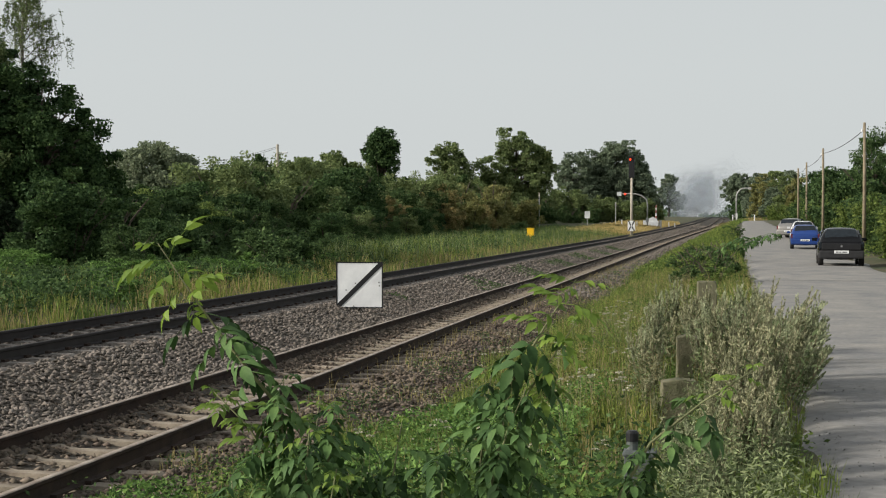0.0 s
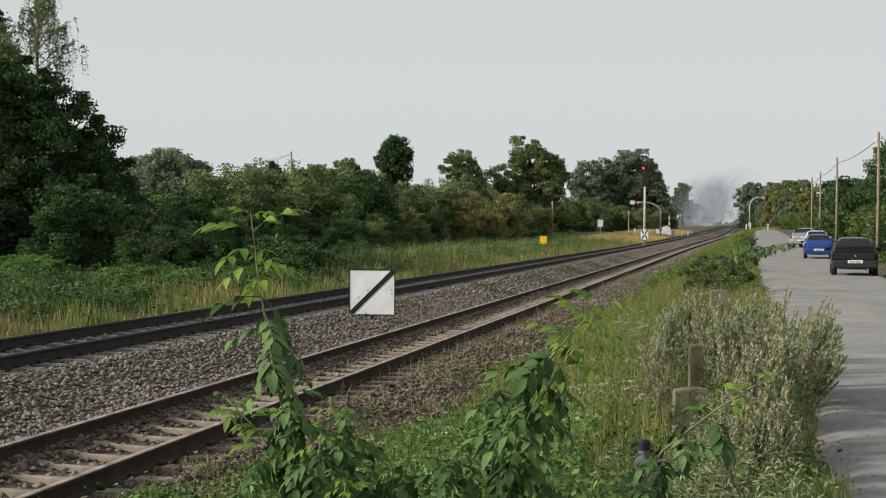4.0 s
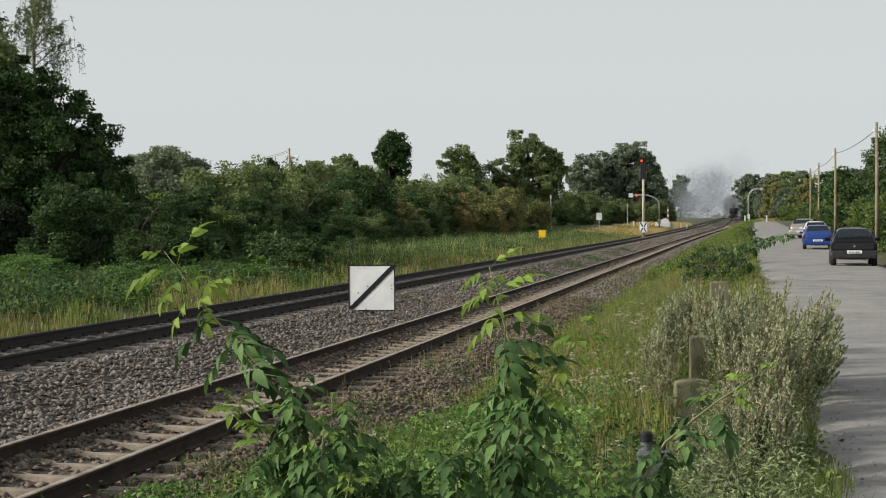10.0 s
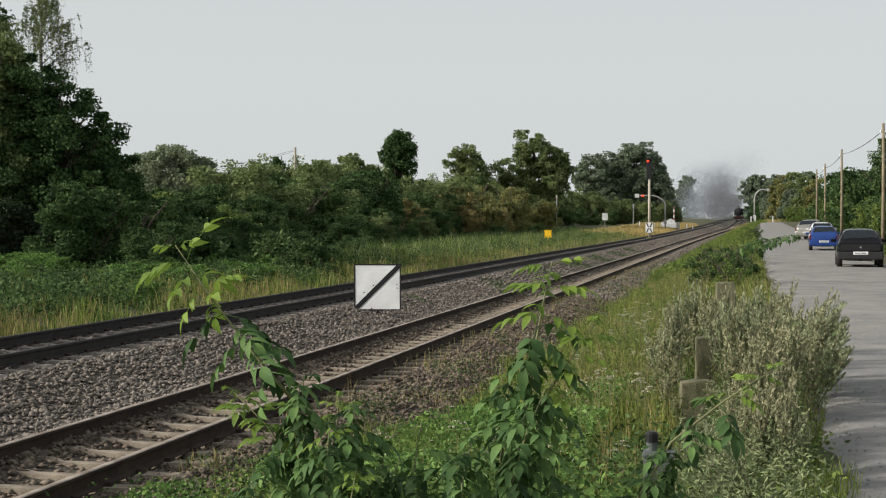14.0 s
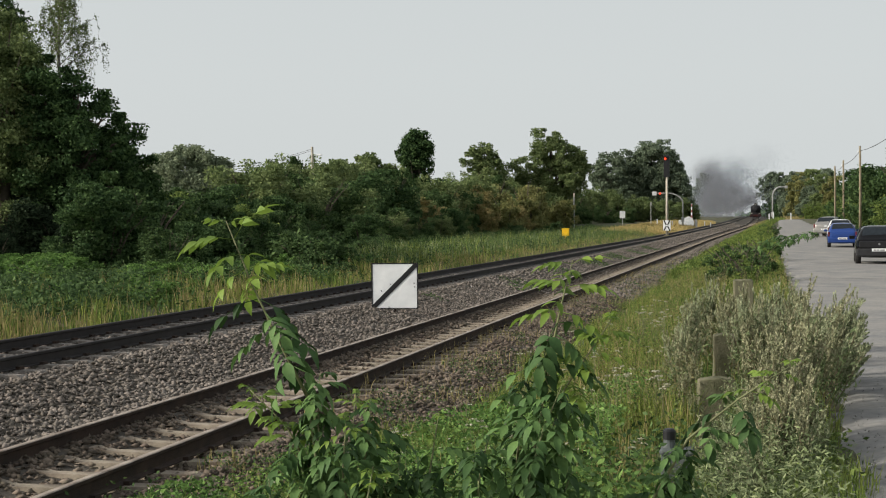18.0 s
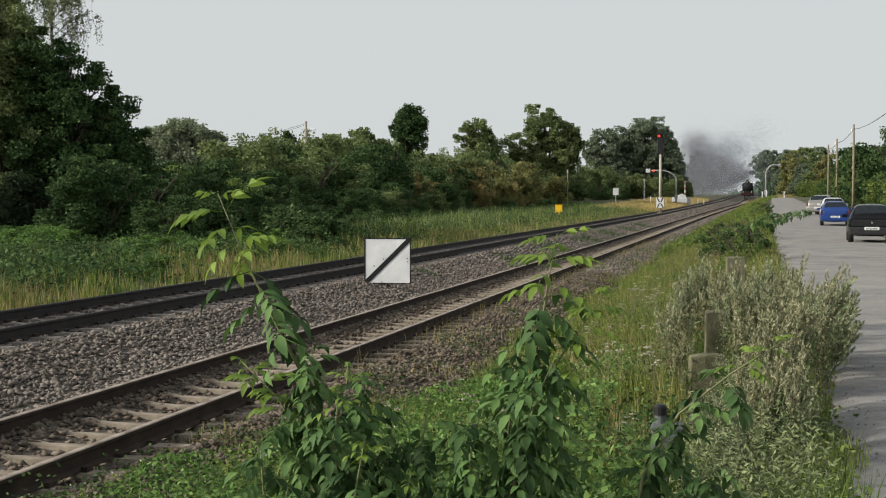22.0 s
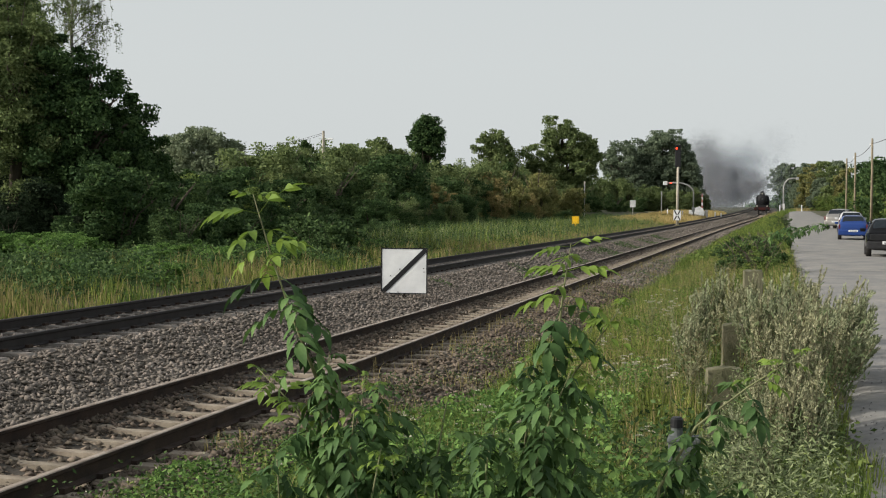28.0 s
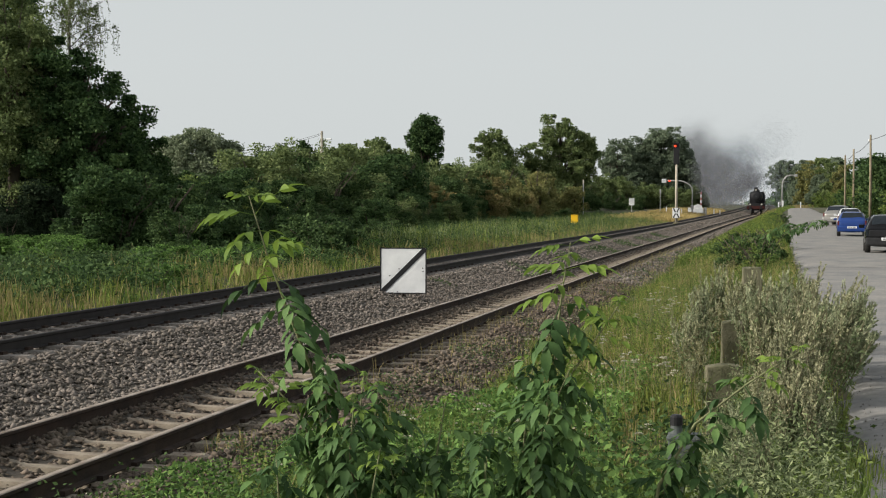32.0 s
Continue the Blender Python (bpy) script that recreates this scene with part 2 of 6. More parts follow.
def tube(bm, pts, radii, sides=8, cap=True):
    """A tapered tube along points."""
    rings = []
    for i, p in enumerate(pts):
        p = Vector(p)
        d = (Vector(pts[min(i + 1, len(pts) - 1)]) - Vector(pts[max(i - 1, 0)])).normalized()
        side = d.orthogonal().normalized() if i == 0 else (side - d * side.dot(d)).normalized()
        up = d.cross(side)
        r = radii[i] if isinstance(radii, (list, tuple)) else radii
        rings.append([bm.verts.new(p + (side * math.cos(a) + up * math.sin(a)) * r) for a in [k * 2 * math.pi / sides for k in range(sides)]])
    for a, b in zip(rings, rings[1:]):
        for k in range(sides):
            bm.faces.new((a[k], a[(k + 1) % sides], b[(k + 1) % sides], b[k]))
    if cap:
        bm.faces.new(rings[0][::-1])
        bm.faces.new(rings[-1])
    return bm


def tubed(pts, radii, sides=8):
    return tube(bmesh.new(), pts, radii, sides)


def smoothstep(a, b, v):
    t = np.clip((np.asarray(v, float) - a) / (b - a), 0, 1)
    return t * t * (3 - 2 * t)


# ---- the lie of the land ----
TRACK_R, TRACK_L = -6.44, -10.54       # track centres beside the viewpoint
LEFT_UP = 0.42                          # the second track lies higher


def track_rise(y):
    y = np.asarray(y, float)
    near = ((np.clip(y, 130, 256) - 130) / 126) ** 2
    return 1.1 * near + 0.006 * np.clip(y - 256, 0, 260)


def track_shift(y):
    y = np.asarray(y, float)
    return 3.95 * ((np.clip(y, 130, 256) - 130) / 126) ** 2 + 0.002 * np.clip(y - 256, 0, 200) + 0.0009 * np.clip(y - 485, 0, 200) ** 2


def road_rise(y):
    y = np.asarray(y, float)
    return 0.0095 * (np.clip(y, 65, 225) - 65) + 0.002 * np.clip(y - 225, 0, 120)


def ground_z(x, y):
    """Height of the ground sheet."""
    x, y = np.asarray(x, float), np.asarray(y, float)
    u = x - track_shift(y)
    base = np.interp(u, [-80, -30, -16, -13.8, -13.2, -4.5, -3.8, -2.4, -0.6, 0.4, 5.6, 7.5, 30, 80],
                     [1.2, 0.45, 0.05, -0.15, -0.45, -0.45, -0.40, -0.02, 0.30, 0.38, 0.38, 0.5, 0.7, 1.0])
    k = smoothstep(-4.0, 0.0, u)
    return base + track_rise(y) * (1 - k) + road_rise(y) * k


def grid_sheet(name, xs, ys, height):
    X, Y = np.meshgrid(xs, ys)
    V = np.stack([X, Y, height(X, Y)], -1).reshape(-1, 3)
    n = len(xs)
    i = (np.arange(len(ys) - 1)[:, None] * n + np.arange(n - 1)[None]).ravel()
    return mesh_np(name, V, np.stack([i, i + 1, i + n + 1, i + n], 1))


def bumpy(x, y, a=0.03):
    return a * (np.sin(x * 2.1 + y * 0.7) * np.sin(y * 1.7 - x * 0.4) + 0.6 * np.sin(x * 5.3 + 1.3) * np.sin(y * 4.1))


xs = np.unique(np.concatenate([[-3000, -1500, -600, -300, -150, -100], np.arange(-80, -14, 3.0), np.arange(-14, 8, 0.35), np.arange(8, 40, 3.0), [60, 100, 200, 500, 1500, 3000]]))
ys = np.unique(np.concatenate([[-600, -200, -60, -20], np.arange(-10, 70, 0.8), np.arange(70, 280, 3.0), np.arange(280, 660, 20), [760, 1000, 2000, 4000]]))
ground = part("ground", grid_sheet("ground", xs, ys, lambda x, y: ground_z(x, y) + bumpy(x, y, 0.02) * (np.abs(x) < 30)), "soil", smooth=True)
tagged(ground, "rough grassy soil beside the railway", "ground", kind="structure")

# gravel road
rys = np.concatenate([np.arange(-15, 5, 1.0), np.arange(5, 34, 0.3), np.arange(34, 70, 1.0), np.arange(70, 246, 4.0)])


def road_sheet():
    us = np.linspace(0, 1, 16)
    V = []
    for y in rys:
        x0 = 0.42 + 0.1 * math.sin(y * 0.6) + 0.06 * math.sin(y * 1.7 + 1) + 0.05 * math.sin(y * 4.1) + 0.04 * math.sin(y * 9.3 + 2) + 0.004 * y
        x1 = 5.5 + 0.2 * math.sin(y * 0.4 + 2) 
        x0 = x0 + 0.6 * float(smoothstep(120, 200, y))
        for u in us:
            x = x0 + (x1 - x0) * u
            V.append((x, y, float(ground_z(x, y)) + 0.05 + 0.02 * math.sin(math.pi * u) - (0.07 if u in (0.0, 1.0) else 0)))
    n = len(us)
    i = (np.arange(len(rys) - 1)[:, None] * n + np.arange(n - 1)[None]).ravel()
    return mesh_np("road", V, np.stack([i, i + 1, i + n + 1, i + n], 1))


tagged(part("road", road_sheet(), "road", smooth=True), "dusty grey gravel road along the tracks", "road", kind="structure")


# ballast bed
def bed_z(u, y):
    z = np.interp(u, [-13.9, -13.3, -12.3, -9.15, -8.5, -7.8, -7.35, -7.0, -6.88, -6.6, -5.8, -5.6, -5.1, -4.6, -4.0, -3.7], [-0.35, -0.12, 0.19, 0.2, 0.03, -0.13, -0.165, -0.16, -0.2, -0.27, -0.28, -0.225, -0.205, -0.26, -0.39, -0.5])
    return z + track_rise(y)


bus = np.concatenate([np.arange(-13.9, -3.69, 0.3)])
bys = np.concatenate([np.arange(-12, 60, 0.6), np.arange(60, 256, 3.0), np.arange(256, 640, 10)])
bed = part("ballast_bed", grid_sheet("ballast_bed", bus, bys, lambda u, y: bed_z(u, y) + 0.012 * np.sin(u * 9 + y * 3) * np.sin(y * 7)), "ballast", smooth=True)
for v in bed.data.vertices:
    v.co.x += float(track_shift(v.co.y))
tagged(bed, "brown-grey crushed stone ballast bed", "ballast", kind="structure")

# loose ballast stones, real geometry near the viewpoint
OCT = np.array([(1, 0, 0), (-1, 0, 0), (0, 1, 0), (0, -1, 0), (0, 0, 1), (0, 0, -1)], float)
OCTF = np.array([(0, 2, 4), (2, 1, 4), (1, 3, 4), (3, 0, 4), (2, 0, 5), (1, 2, 5), (3, 1, 5), (0, 3, 5)])


def scatter_stones(n, x0, x1, y0, y1, size, power=1.0, keep=None, lift=0.0):
    u = rng.uniform(x0, x1, n)
    y = y0 + (y1 - y0) * rng.random(n) ** power
    if keep is not None:
        ok = keep(u, y)
        u, y = u[ok], y[ok]
        n = len(u)
    c = np.stack([u + track_shift(y), y, bed_z(u, y) + lift + rng.uniform(-0.008, 0.026, n)], 1)
    s = size * rng.uniform(0.55, 1.25, (n, 1, 1)) * rng.uniform(0.6, 1.3, (n, 1, 3))
    v = OCT[None] * s + rng.normal(0, size * 0.33, (n, 6, 3))
    a = rng.uniform(0, 6.28, n)
    ca, sa = np.cos(a)[:, None], np.sin(a)[:, None]
    v = np.stack([v[..., 0] * ca - v[..., 1] * sa, v[..., 0] * sa + v[..., 1] * ca, v[..., 2] * 0.6], -1) + c[:, None]
    f = OCTF[None] + (np.arange(n) * 6)[:, None, None]
    return mesh_np("stones", v.reshape(-1, 3), f.reshape(-1, 3))


def on_bed(u, y):
    left = (np.abs(u - TRACK_L) < 1.3)
    right = (np.abs(u - TRACK_R) < 1.3)
    open_side = (u > -6.75) & (u < -5.75)
    return ~((left & (rng.random(len(u)) < 0.55)) | (open_side & (rng.random(len(u)) < 0.45)))


distant_stones = part("ballast_stones", scatter_stones(18000, -12.9, -3.9, 128, 262, 0.1, 1.2, on_bed), "stone")
tagged(distant_stones, "crushed ballast stones near the level crossing", "stones", kind="stuff")
near_stones = part("ballast_stones", scatter_stones(52000, -12.9, -7.25, 10, 46, 0.043, 1.35, on_bed), "stone")
tagged(near_stones, "loose crushed ballast stones, grey and pinkish brown", "stones", kind="stuff")
rust_stones = part("ballast_stones", scatter_stones(26000, -7.25, -3.9, 9, 46, 0.044, 1.35, on_bed), "stone_rust")
tagged(rust_stones, "rust-brown crushed stones round the old track", "stones", kind="stuff")


def between_rails(u, y):
    return np.abs(u - TRACK_R) < 0.68


tagged(part("ballast_stones", scatter_stones(9000, -7.15, -5.73, 22, 130, 0.045, 1.4, between_rails, 0.012), "stone_rust"), "brown crushed stones lying between the rusty rails", "stones", kind="stuff")
far_stones = part("ballast_stones", scatter_stones(24000, -12.9, -3.9, 46, 130, 0.065, 1.3, on_bed), "stone")
tagged(far_stones, "loose crushed ballast stones, grey and rust-brown", "stones", kind="stuff")

def road_gravel(n):
    y = 6 + 40 * rng.random(n) ** 1.5
    x = 0.75 + 6.0 * rng.random(n) ** 1.6
    return np.stack([x, y, ground_z(x, y) + 0.058], 1)


G = road_gravel(3600)
v = OCT[None] * rng.uniform(0.004, 0.011, (len(G), 1, 3)) + rng.normal(0, 0.004, (len(G), 6, 3)) + G[:, None]
tagged(part("road_gravel", mesh_np("gravel", v.reshape(-1, 3), (OCTF[None] + (np.arange(len(G)) * 6)[:, None, None]).reshape(-1, 3)), "road"), "loose gravel scattered on the road surface", "gravel", kind="stuff")

# ---- railway tracks ----
RAIL = [(-0.075, 0), (0.075, 0), (0.075, 0.012), (0.012, 0.03), (0.012, 0.125), (0.036, 0.14), (0.036, 0.168), (0.028, 0.176), (-0.028, 0.176), (-0.036, 0.168), (-0.036, 0.14), (-0.012, 0.125), (-0.012, 0.03), (-0.075, 0.012)]


def rail_mesh(x, y0, y1, z, mats):
    """One rail from y0 to y1; the running surface has its own material."""
    yy = np.unique(np.concatenate([np.arange(y0, min(y1, 130), 8.0), np.arange(max(130, y0), y1, 4.0), [y1]]))
    V, Fc, mi = [], [], []
    k = len(RAIL)
    for j, y in enumerate(yy):
        sx, rz = float(track_shift(y)), float(track_rise(y))
        V += [(x + sx + px, y, z - 0.176 + rz + pz) for px, pz in RAIL]
        if j:
            for i in range(k):
                a, b = (j - 1) * k + i, (j - 1) * k + (i + 1) % k
                Fc.append((a, a + k, b + k, b))
                mi.append(1 if i in (6, 7, 8) else 0)
    me = bpy.data.meshes.new("rail")
    me.from_pydata(V, [], Fc)
    for mname in mats:
        me.materials.append(M[mname])
    me.polygons.foreach_set("material_index", mi)
    return me


def sleeper_bm(length=2.55, w=0.26):
    """Concrete sleeper with dished middle and sloped ends."""
    bm = bmesh.new()
    prof = [(-length / 2, 0.0, w * 0.94), (-length / 2 + 0.06, 0.0, w), (-0.45, 0.0, w), (-0.25, -0.035, w * 0.82), (0.25, -0.035, w * 0.82), (0.45, 0.0, w), (length / 2 - 0.06, 0.0, w), (length / 2, 0.0, w * 0.94)]
    rings = []
    for i, (x, dz, ww) in enumerate(prof):
        top = ww * 0.38
        end = 0.03 if i in (0, 7) else 0
        rings.append([bm.verts.new((x, -ww / 2, -0.2)), bm.verts.new((x, ww / 2, -0.2)), bm.verts.new((x, top, dz - end)), bm.verts.new((x, -top, dz - end))])
    for a, b in zip(rings, rings[1:]):
        for k in range(4):
            bm.faces.new((a[k], b[k], b[(k + 1) % 4], a[(k + 1) % 4]))
    bm.faces.new(rings[0])
    bm.faces.new(rings[-1][::-1])
    return bm


def make_track(name, centre, z, label, rail_mats, sleeper_mat, phase, y0, near_n, pitch):
    track = tagged(empty(name), label, "railway track", kind="structure")
    for side in (-0.7525, 0.7525):
        part("rail", rail_mesh(centre + side, y0, 630, z, rail_mats), None, track)
    me = bpy.data.meshes.new("sleeper")
    sleeper_bm().to_mesh(me)
    me.materials.append(M[sleeper_mat])
    ys_ = np.arange(y0 + phase, 300, pitch)
    for y in ys_[:near_n]:
        s = new("sleeper", me)
        s.parent = track
        s.matrix_basis = pose(centre + float(track_shift(y)) + random.uniform(-0.02, 0.02), y + random.uniform(-0.02, 0.02), z - 0.178 + float(track_rise(y)), 0, random.uniform(-0.4, 0.4), random.uniform(-0.7, 0.7))
    base = np.array([v.co for v in me.vertices])
    fc = [list(p.vertices) for p in me.polygons]
    quads = np.array([f for f in fc if len(f) == 4])
    V = np.concatenate([base + (centre + float(track_shift(y)), y, z - 0.178 + float(track_rise(y))) for y in ys_[near_n:]])
    FF = np.concatenate([quads + i * len(base) for i in range(len(ys_) - near_n)])
    tagged(part("far_sleepers", mesh_np("far_sleepers", V, FF), sleeper_mat, track), kind="stuff")
    # rail clips on the near sleepers
    bm = bmesh.new()
    for y in ys_[:90]:
        for side in (-0.7525, 0.7525):
            for s in (-1, 1):
                xx = centre + side + s * 0.1
                box(bm, xx - 0.03, y - 0.06, z - 0.178, xx + 0.03, y + 0.06, z - 0.135)
    tagged(part("rail_clips", bm, "rail_rust", track), kind="stuff")
    return track


track_r = make_track("railway_track", TRACK_R, 0.0, "rusty little-used railway track on pale weathered concrete sleepers", ("rail_rust", "rail_top"), "sleeper", 0.25, -10.6, 150, 0.68)
track_l = make_track("railway_track", TRACK_L, LEFT_UP, "railway track with dark rails on a raised ballast bed", ("rail_dark", "rail_dark"), "sleeper_far", 0.0, -11, 150, 0.65)


# ---- foliage ----
def leaf_quads(C, size, aspect=0.55, droop=0.0, r=rng, flat=0.0):
    """Small rhombic leaves at the points C; flat ones lie nearly level, as under open sky."""
    n = len(C)
    a = r.normal(0, 1, (n, 3))
    a[:, 2] = a[:, 2] * (1 - droop) - droop * 1.2
    a[:, 2] *= 1 - flat
    a /= np.linalg.norm(a, axis=1)[:, None]
    h = r.normal(0, 1, (n, 3))
    h[:, 2] += 3.0 * flat
    b = np.cross(a, h)
    b /= np.linalg.norm(b, axis=1)[:, None] + 1e-9
    s = (size * r.uniform(0.6, 1.35, n))[:, None]
    V = np.stack([C - a * s, C + b * s * aspect, C + a * s, C - b * s * aspect], 1).reshape(-1, 3)
    return V, np.arange(n * 4).reshape(n, 4)


def crown_points(blobs, clumps, per, spread, r=rng, hollow=0.5, lumpy=0.42):
    """Leaf places in clumps that fill ellipsoids (cx, cy, cz, rx, ry, rz)."""
    B = np.array(blobs, float)
    w = B[:, 3] * B[:, 4] * B[:, 5]
    pick = r.choice(len(B), clumps, p=w / w.sum())
    d = r.normal(0, 1, (clumps, 3))
    d /= np.linalg.norm(d, axis=1)[:, None]
    lumps = sum(np.sin(d @ r.normal(0, 3.2, 3) + r.uniform(0, 6.28) + pick) for _ in range(5)) / 5
    rad = (r.uniform(hollow, 1.0, clumps) * (0.96 + lumpy * lumps) + 0.13 * (r.random(clumps) < 0.1) * (clumps > 150))[:, None]
    cc = B[pick, :3] + d * rad * B[pick, 3:]
    k = r.integers(int(per * 0.5), int(per * 1.5), clumps)
    cs = np.repeat(cc, k, 0)
    sp = np.repeat(spread * r.uniform(0.6, 1.4, clumps), k)[:, None]
    return cs + np.clip(r.normal(0, 1, cs.shape), -1.5, 1.5) * sp * (1, 1, 0.7)


def tree(name, x, y, height, blobs, leafmat, label, clumps=120, per=45, leaf=0.3, spread=0.5, trunk=0.25, category="tree", droop=0.0, forks=4, hollow=0.5, z=None, lumpy=0.42):
    """A tapered trunk with limbs reaching into a crown of clumped leaves; blobs are relative to the foot."""
    z0 = float(ground_z(x, y)) if z is None else z
    t = tagged(empty(name, pose(x, y, z0 - 0.05)), label, category)
    bm = bmesh.new()
    top = height * 0.8
    tube(bm, [(0, 0, -0.2), (0.05 * height * 0.3, 0.02, height * 0.3), (0, 0.1, height * 0.55), (0.1, 0, top)], [trunk * 1.25, trunk, trunk * 0.65, trunk * 0.15], 8)
    for i in range(forks * len(blobs)):
        b = blobs[i % len(blobs)]
        a = random.uniform(0, 6.28)
        e = Vector((b[0] + math.cos(a) * b[3] * 0.75, b[1] + math.sin(a) * b[4] * 0.75, b[2] + random.uniform(-0.3, 0.6) * b[5]))
        h = min(random.uniform(0.25, 0.6) * height, max(e.z - 0.3, 0.3))
        s = Vector((0, 0, h))
        tube(bm, [s, s.lerp(e, 0.5) + Vector((0, 0, 0.04 * height)), e], [trunk * 0.4, trunk * 0.25, trunk * 0.06], 5)
    part("trunk", bm, "bark", t, smooth=True)
    r = np.random.default_rng(int(abs(x) * 100 + y * 7))
    V, Fq = leaf_quads(crown_points(blobs, int(clumps * 0.6), int(per * 1.9), spread * 0.82, r, max(hollow, 0.6), lumpy), leaf * 0.84, r=r, droop=droop, flat=0.0 if droop else 0.12)
    part("crown", mesh_np("crown", V, Fq), leafmat, t)
    return t


def bush_proto(name, w, h, leafmat, label, clumps, per, leaf, spread, category="bush"):
    t = tagged(empty(name), label, category, group=category + "es of the thicket" if category == "bush" else "")
    bm = bmesh.new()
    for i in range(7):
        a = random.uniform(0, 6.28)
        e = Vector((math.cos(a) * w * 0.35, math.sin(a) * w * 0.35, h * random.uniform(0.5, 0.85)))
        tube(bm, [(math.cos(a) * 0.1, math.sin(a) * 0.1, -0.1), e * 0.5 + Vector((0, 0, 0.1 * h)), e], [0.045 * h / 3, 0.03 * h / 3, 0.01], 5)
    tagged(part("branch_work", bm, "bark", t), kind="stuff")
    blobs = [(random.uniform(-0.3, 0.3) * w, random.uniform(-0.3, 0.3) * w, h * (random.uniform(0.3, 0.7) if _ > 4 else random.uniform(0.12, 0.25)), w * random.uniform(0.16, 0.34), w * random.uniform(0.16, 0.34), h * random.uniform(0.16, 0.36)) for _ in range(11)]
    C = crown_points(blobs, int(clumps * 0.44), int(per * 2.3), spread * 0.85, hollow=0.65)
    C[:, 2] = np.maximum(C[:, 2], 0.05)
    V, Fq = leaf_quads(C, leaf * 0.88, flat=0.35)
    part("foliage", mesh_np("foliage", V, Fq), leafmat, t)
    return t


placed = {}


def plant(proto, x, y, scale=1.0, turn=None, dz=0.0, wide=1.0, tilt=0.0):
    """The first call puts the prototype itself, later ones copies of it."""
    m = pose(x, y, float(ground_z(x, y)) + dz, 0, tilt, random.uniform(0, 360) if turn is None else turn)
    if proto not in placed:
        placed[proto] = True
        proto.matrix_basis = m
        ob = proto
    else:
        ob = copy_thing(proto, m)
    ob.scale = (scale * wide, scale * wide, scale)
    return ob


# dark wood edge on the far side of the tracks
tree("tree", -30.3, 60, 10.0, [(-1.0, 0, 7.9, 1.6, 2.2, 1.5), (-2.0, 0, 7.6, 1.4, 2.0, 1.6), (-1.4, 0, 6.2, 2.0, 2.4, 2.0), (0.3, 0, 6.6, 1.6, 2.2, 1.4), (0.2, 0, 7.3, 1.1, 1.4, 0.9), (1.3, -0.2, 6.2, 1.1, 1.4, 0.8), (2.0, -0.3, 5.6, 1.6, 1.8, 0.9), (2.3, -0.3, 4.7, 1.2, 1.6, 0.8), (1.0, 0, 3.6, 2.2, 2.2, 1.3), (0, 0, 4.6, 2.8, 2.8, 2.6)], "leaf_dark", "dark green broadleaf tree at the wood edge", 420, 110, 0.105, 0.3, 0.28, lumpy=0.2)
tree("tree", -33.3, 59, 11.8, [(0, 0, 6.4, 2.0, 2.4, 3.6), (0.9, -0.4, 9.2, 1.3, 1.5, 1.3), (-0.6, 0, 10.4, 1.4, 1.6, 1.5), (0.6, -0.8, 4.4, 1.8, 1.8, 2.2)], "leaf_pale", "yellow-green broadleaf tree at the wood edge", 330, 95, 0.1, 0.34, 0.26)
tree("tree", -29.4, 63, 6.0, [(0, 0, 3.2, 1.7, 2.2, 2.0), (-0.6, 0, 4.8, 1.2, 1.6, 1.2), (0.7, 0, 4.2, 1.1, 1.2, 0.8), (0.9, -0.3, 3.2, 1.1, 1.2, 0.8)], "leaf_dark", "smaller dark green broadleaf tree at the wood edge", 220, 100, 0.105, 0.3, 0.2)
tree("tree", -37.6, 64.5, 14.6, [(0, 0, 8.5, 2.6, 3.2, 4.0), (0.3, -0.5, 11.6, 2.0, 2.4, 2.2)], "leaf_dark", "tall dark broadleaf tree at the wood edge", 320, 95, 0.11, 0.42, 0.3)
# added trees left of the view, unseen, that keep sun off the wood's foot
for x, y, h in ((-38.5, 53, 5.5), (-44, 49, 6.5), (-50, 43, 7.5), (-39, 46, 6.0)):
    tree("tree", x, y, h, [(0, 0, h * 0.58, 3.6, 3.6, h * 0.4), (1.2, 0.6, h * 0.34, 3.2, 3.2, h * 0.28)], "leaf_deep", "unseen broadleaf tree added to shade the wood edge", 200, 70, 0.2, 0.55, 0.28)


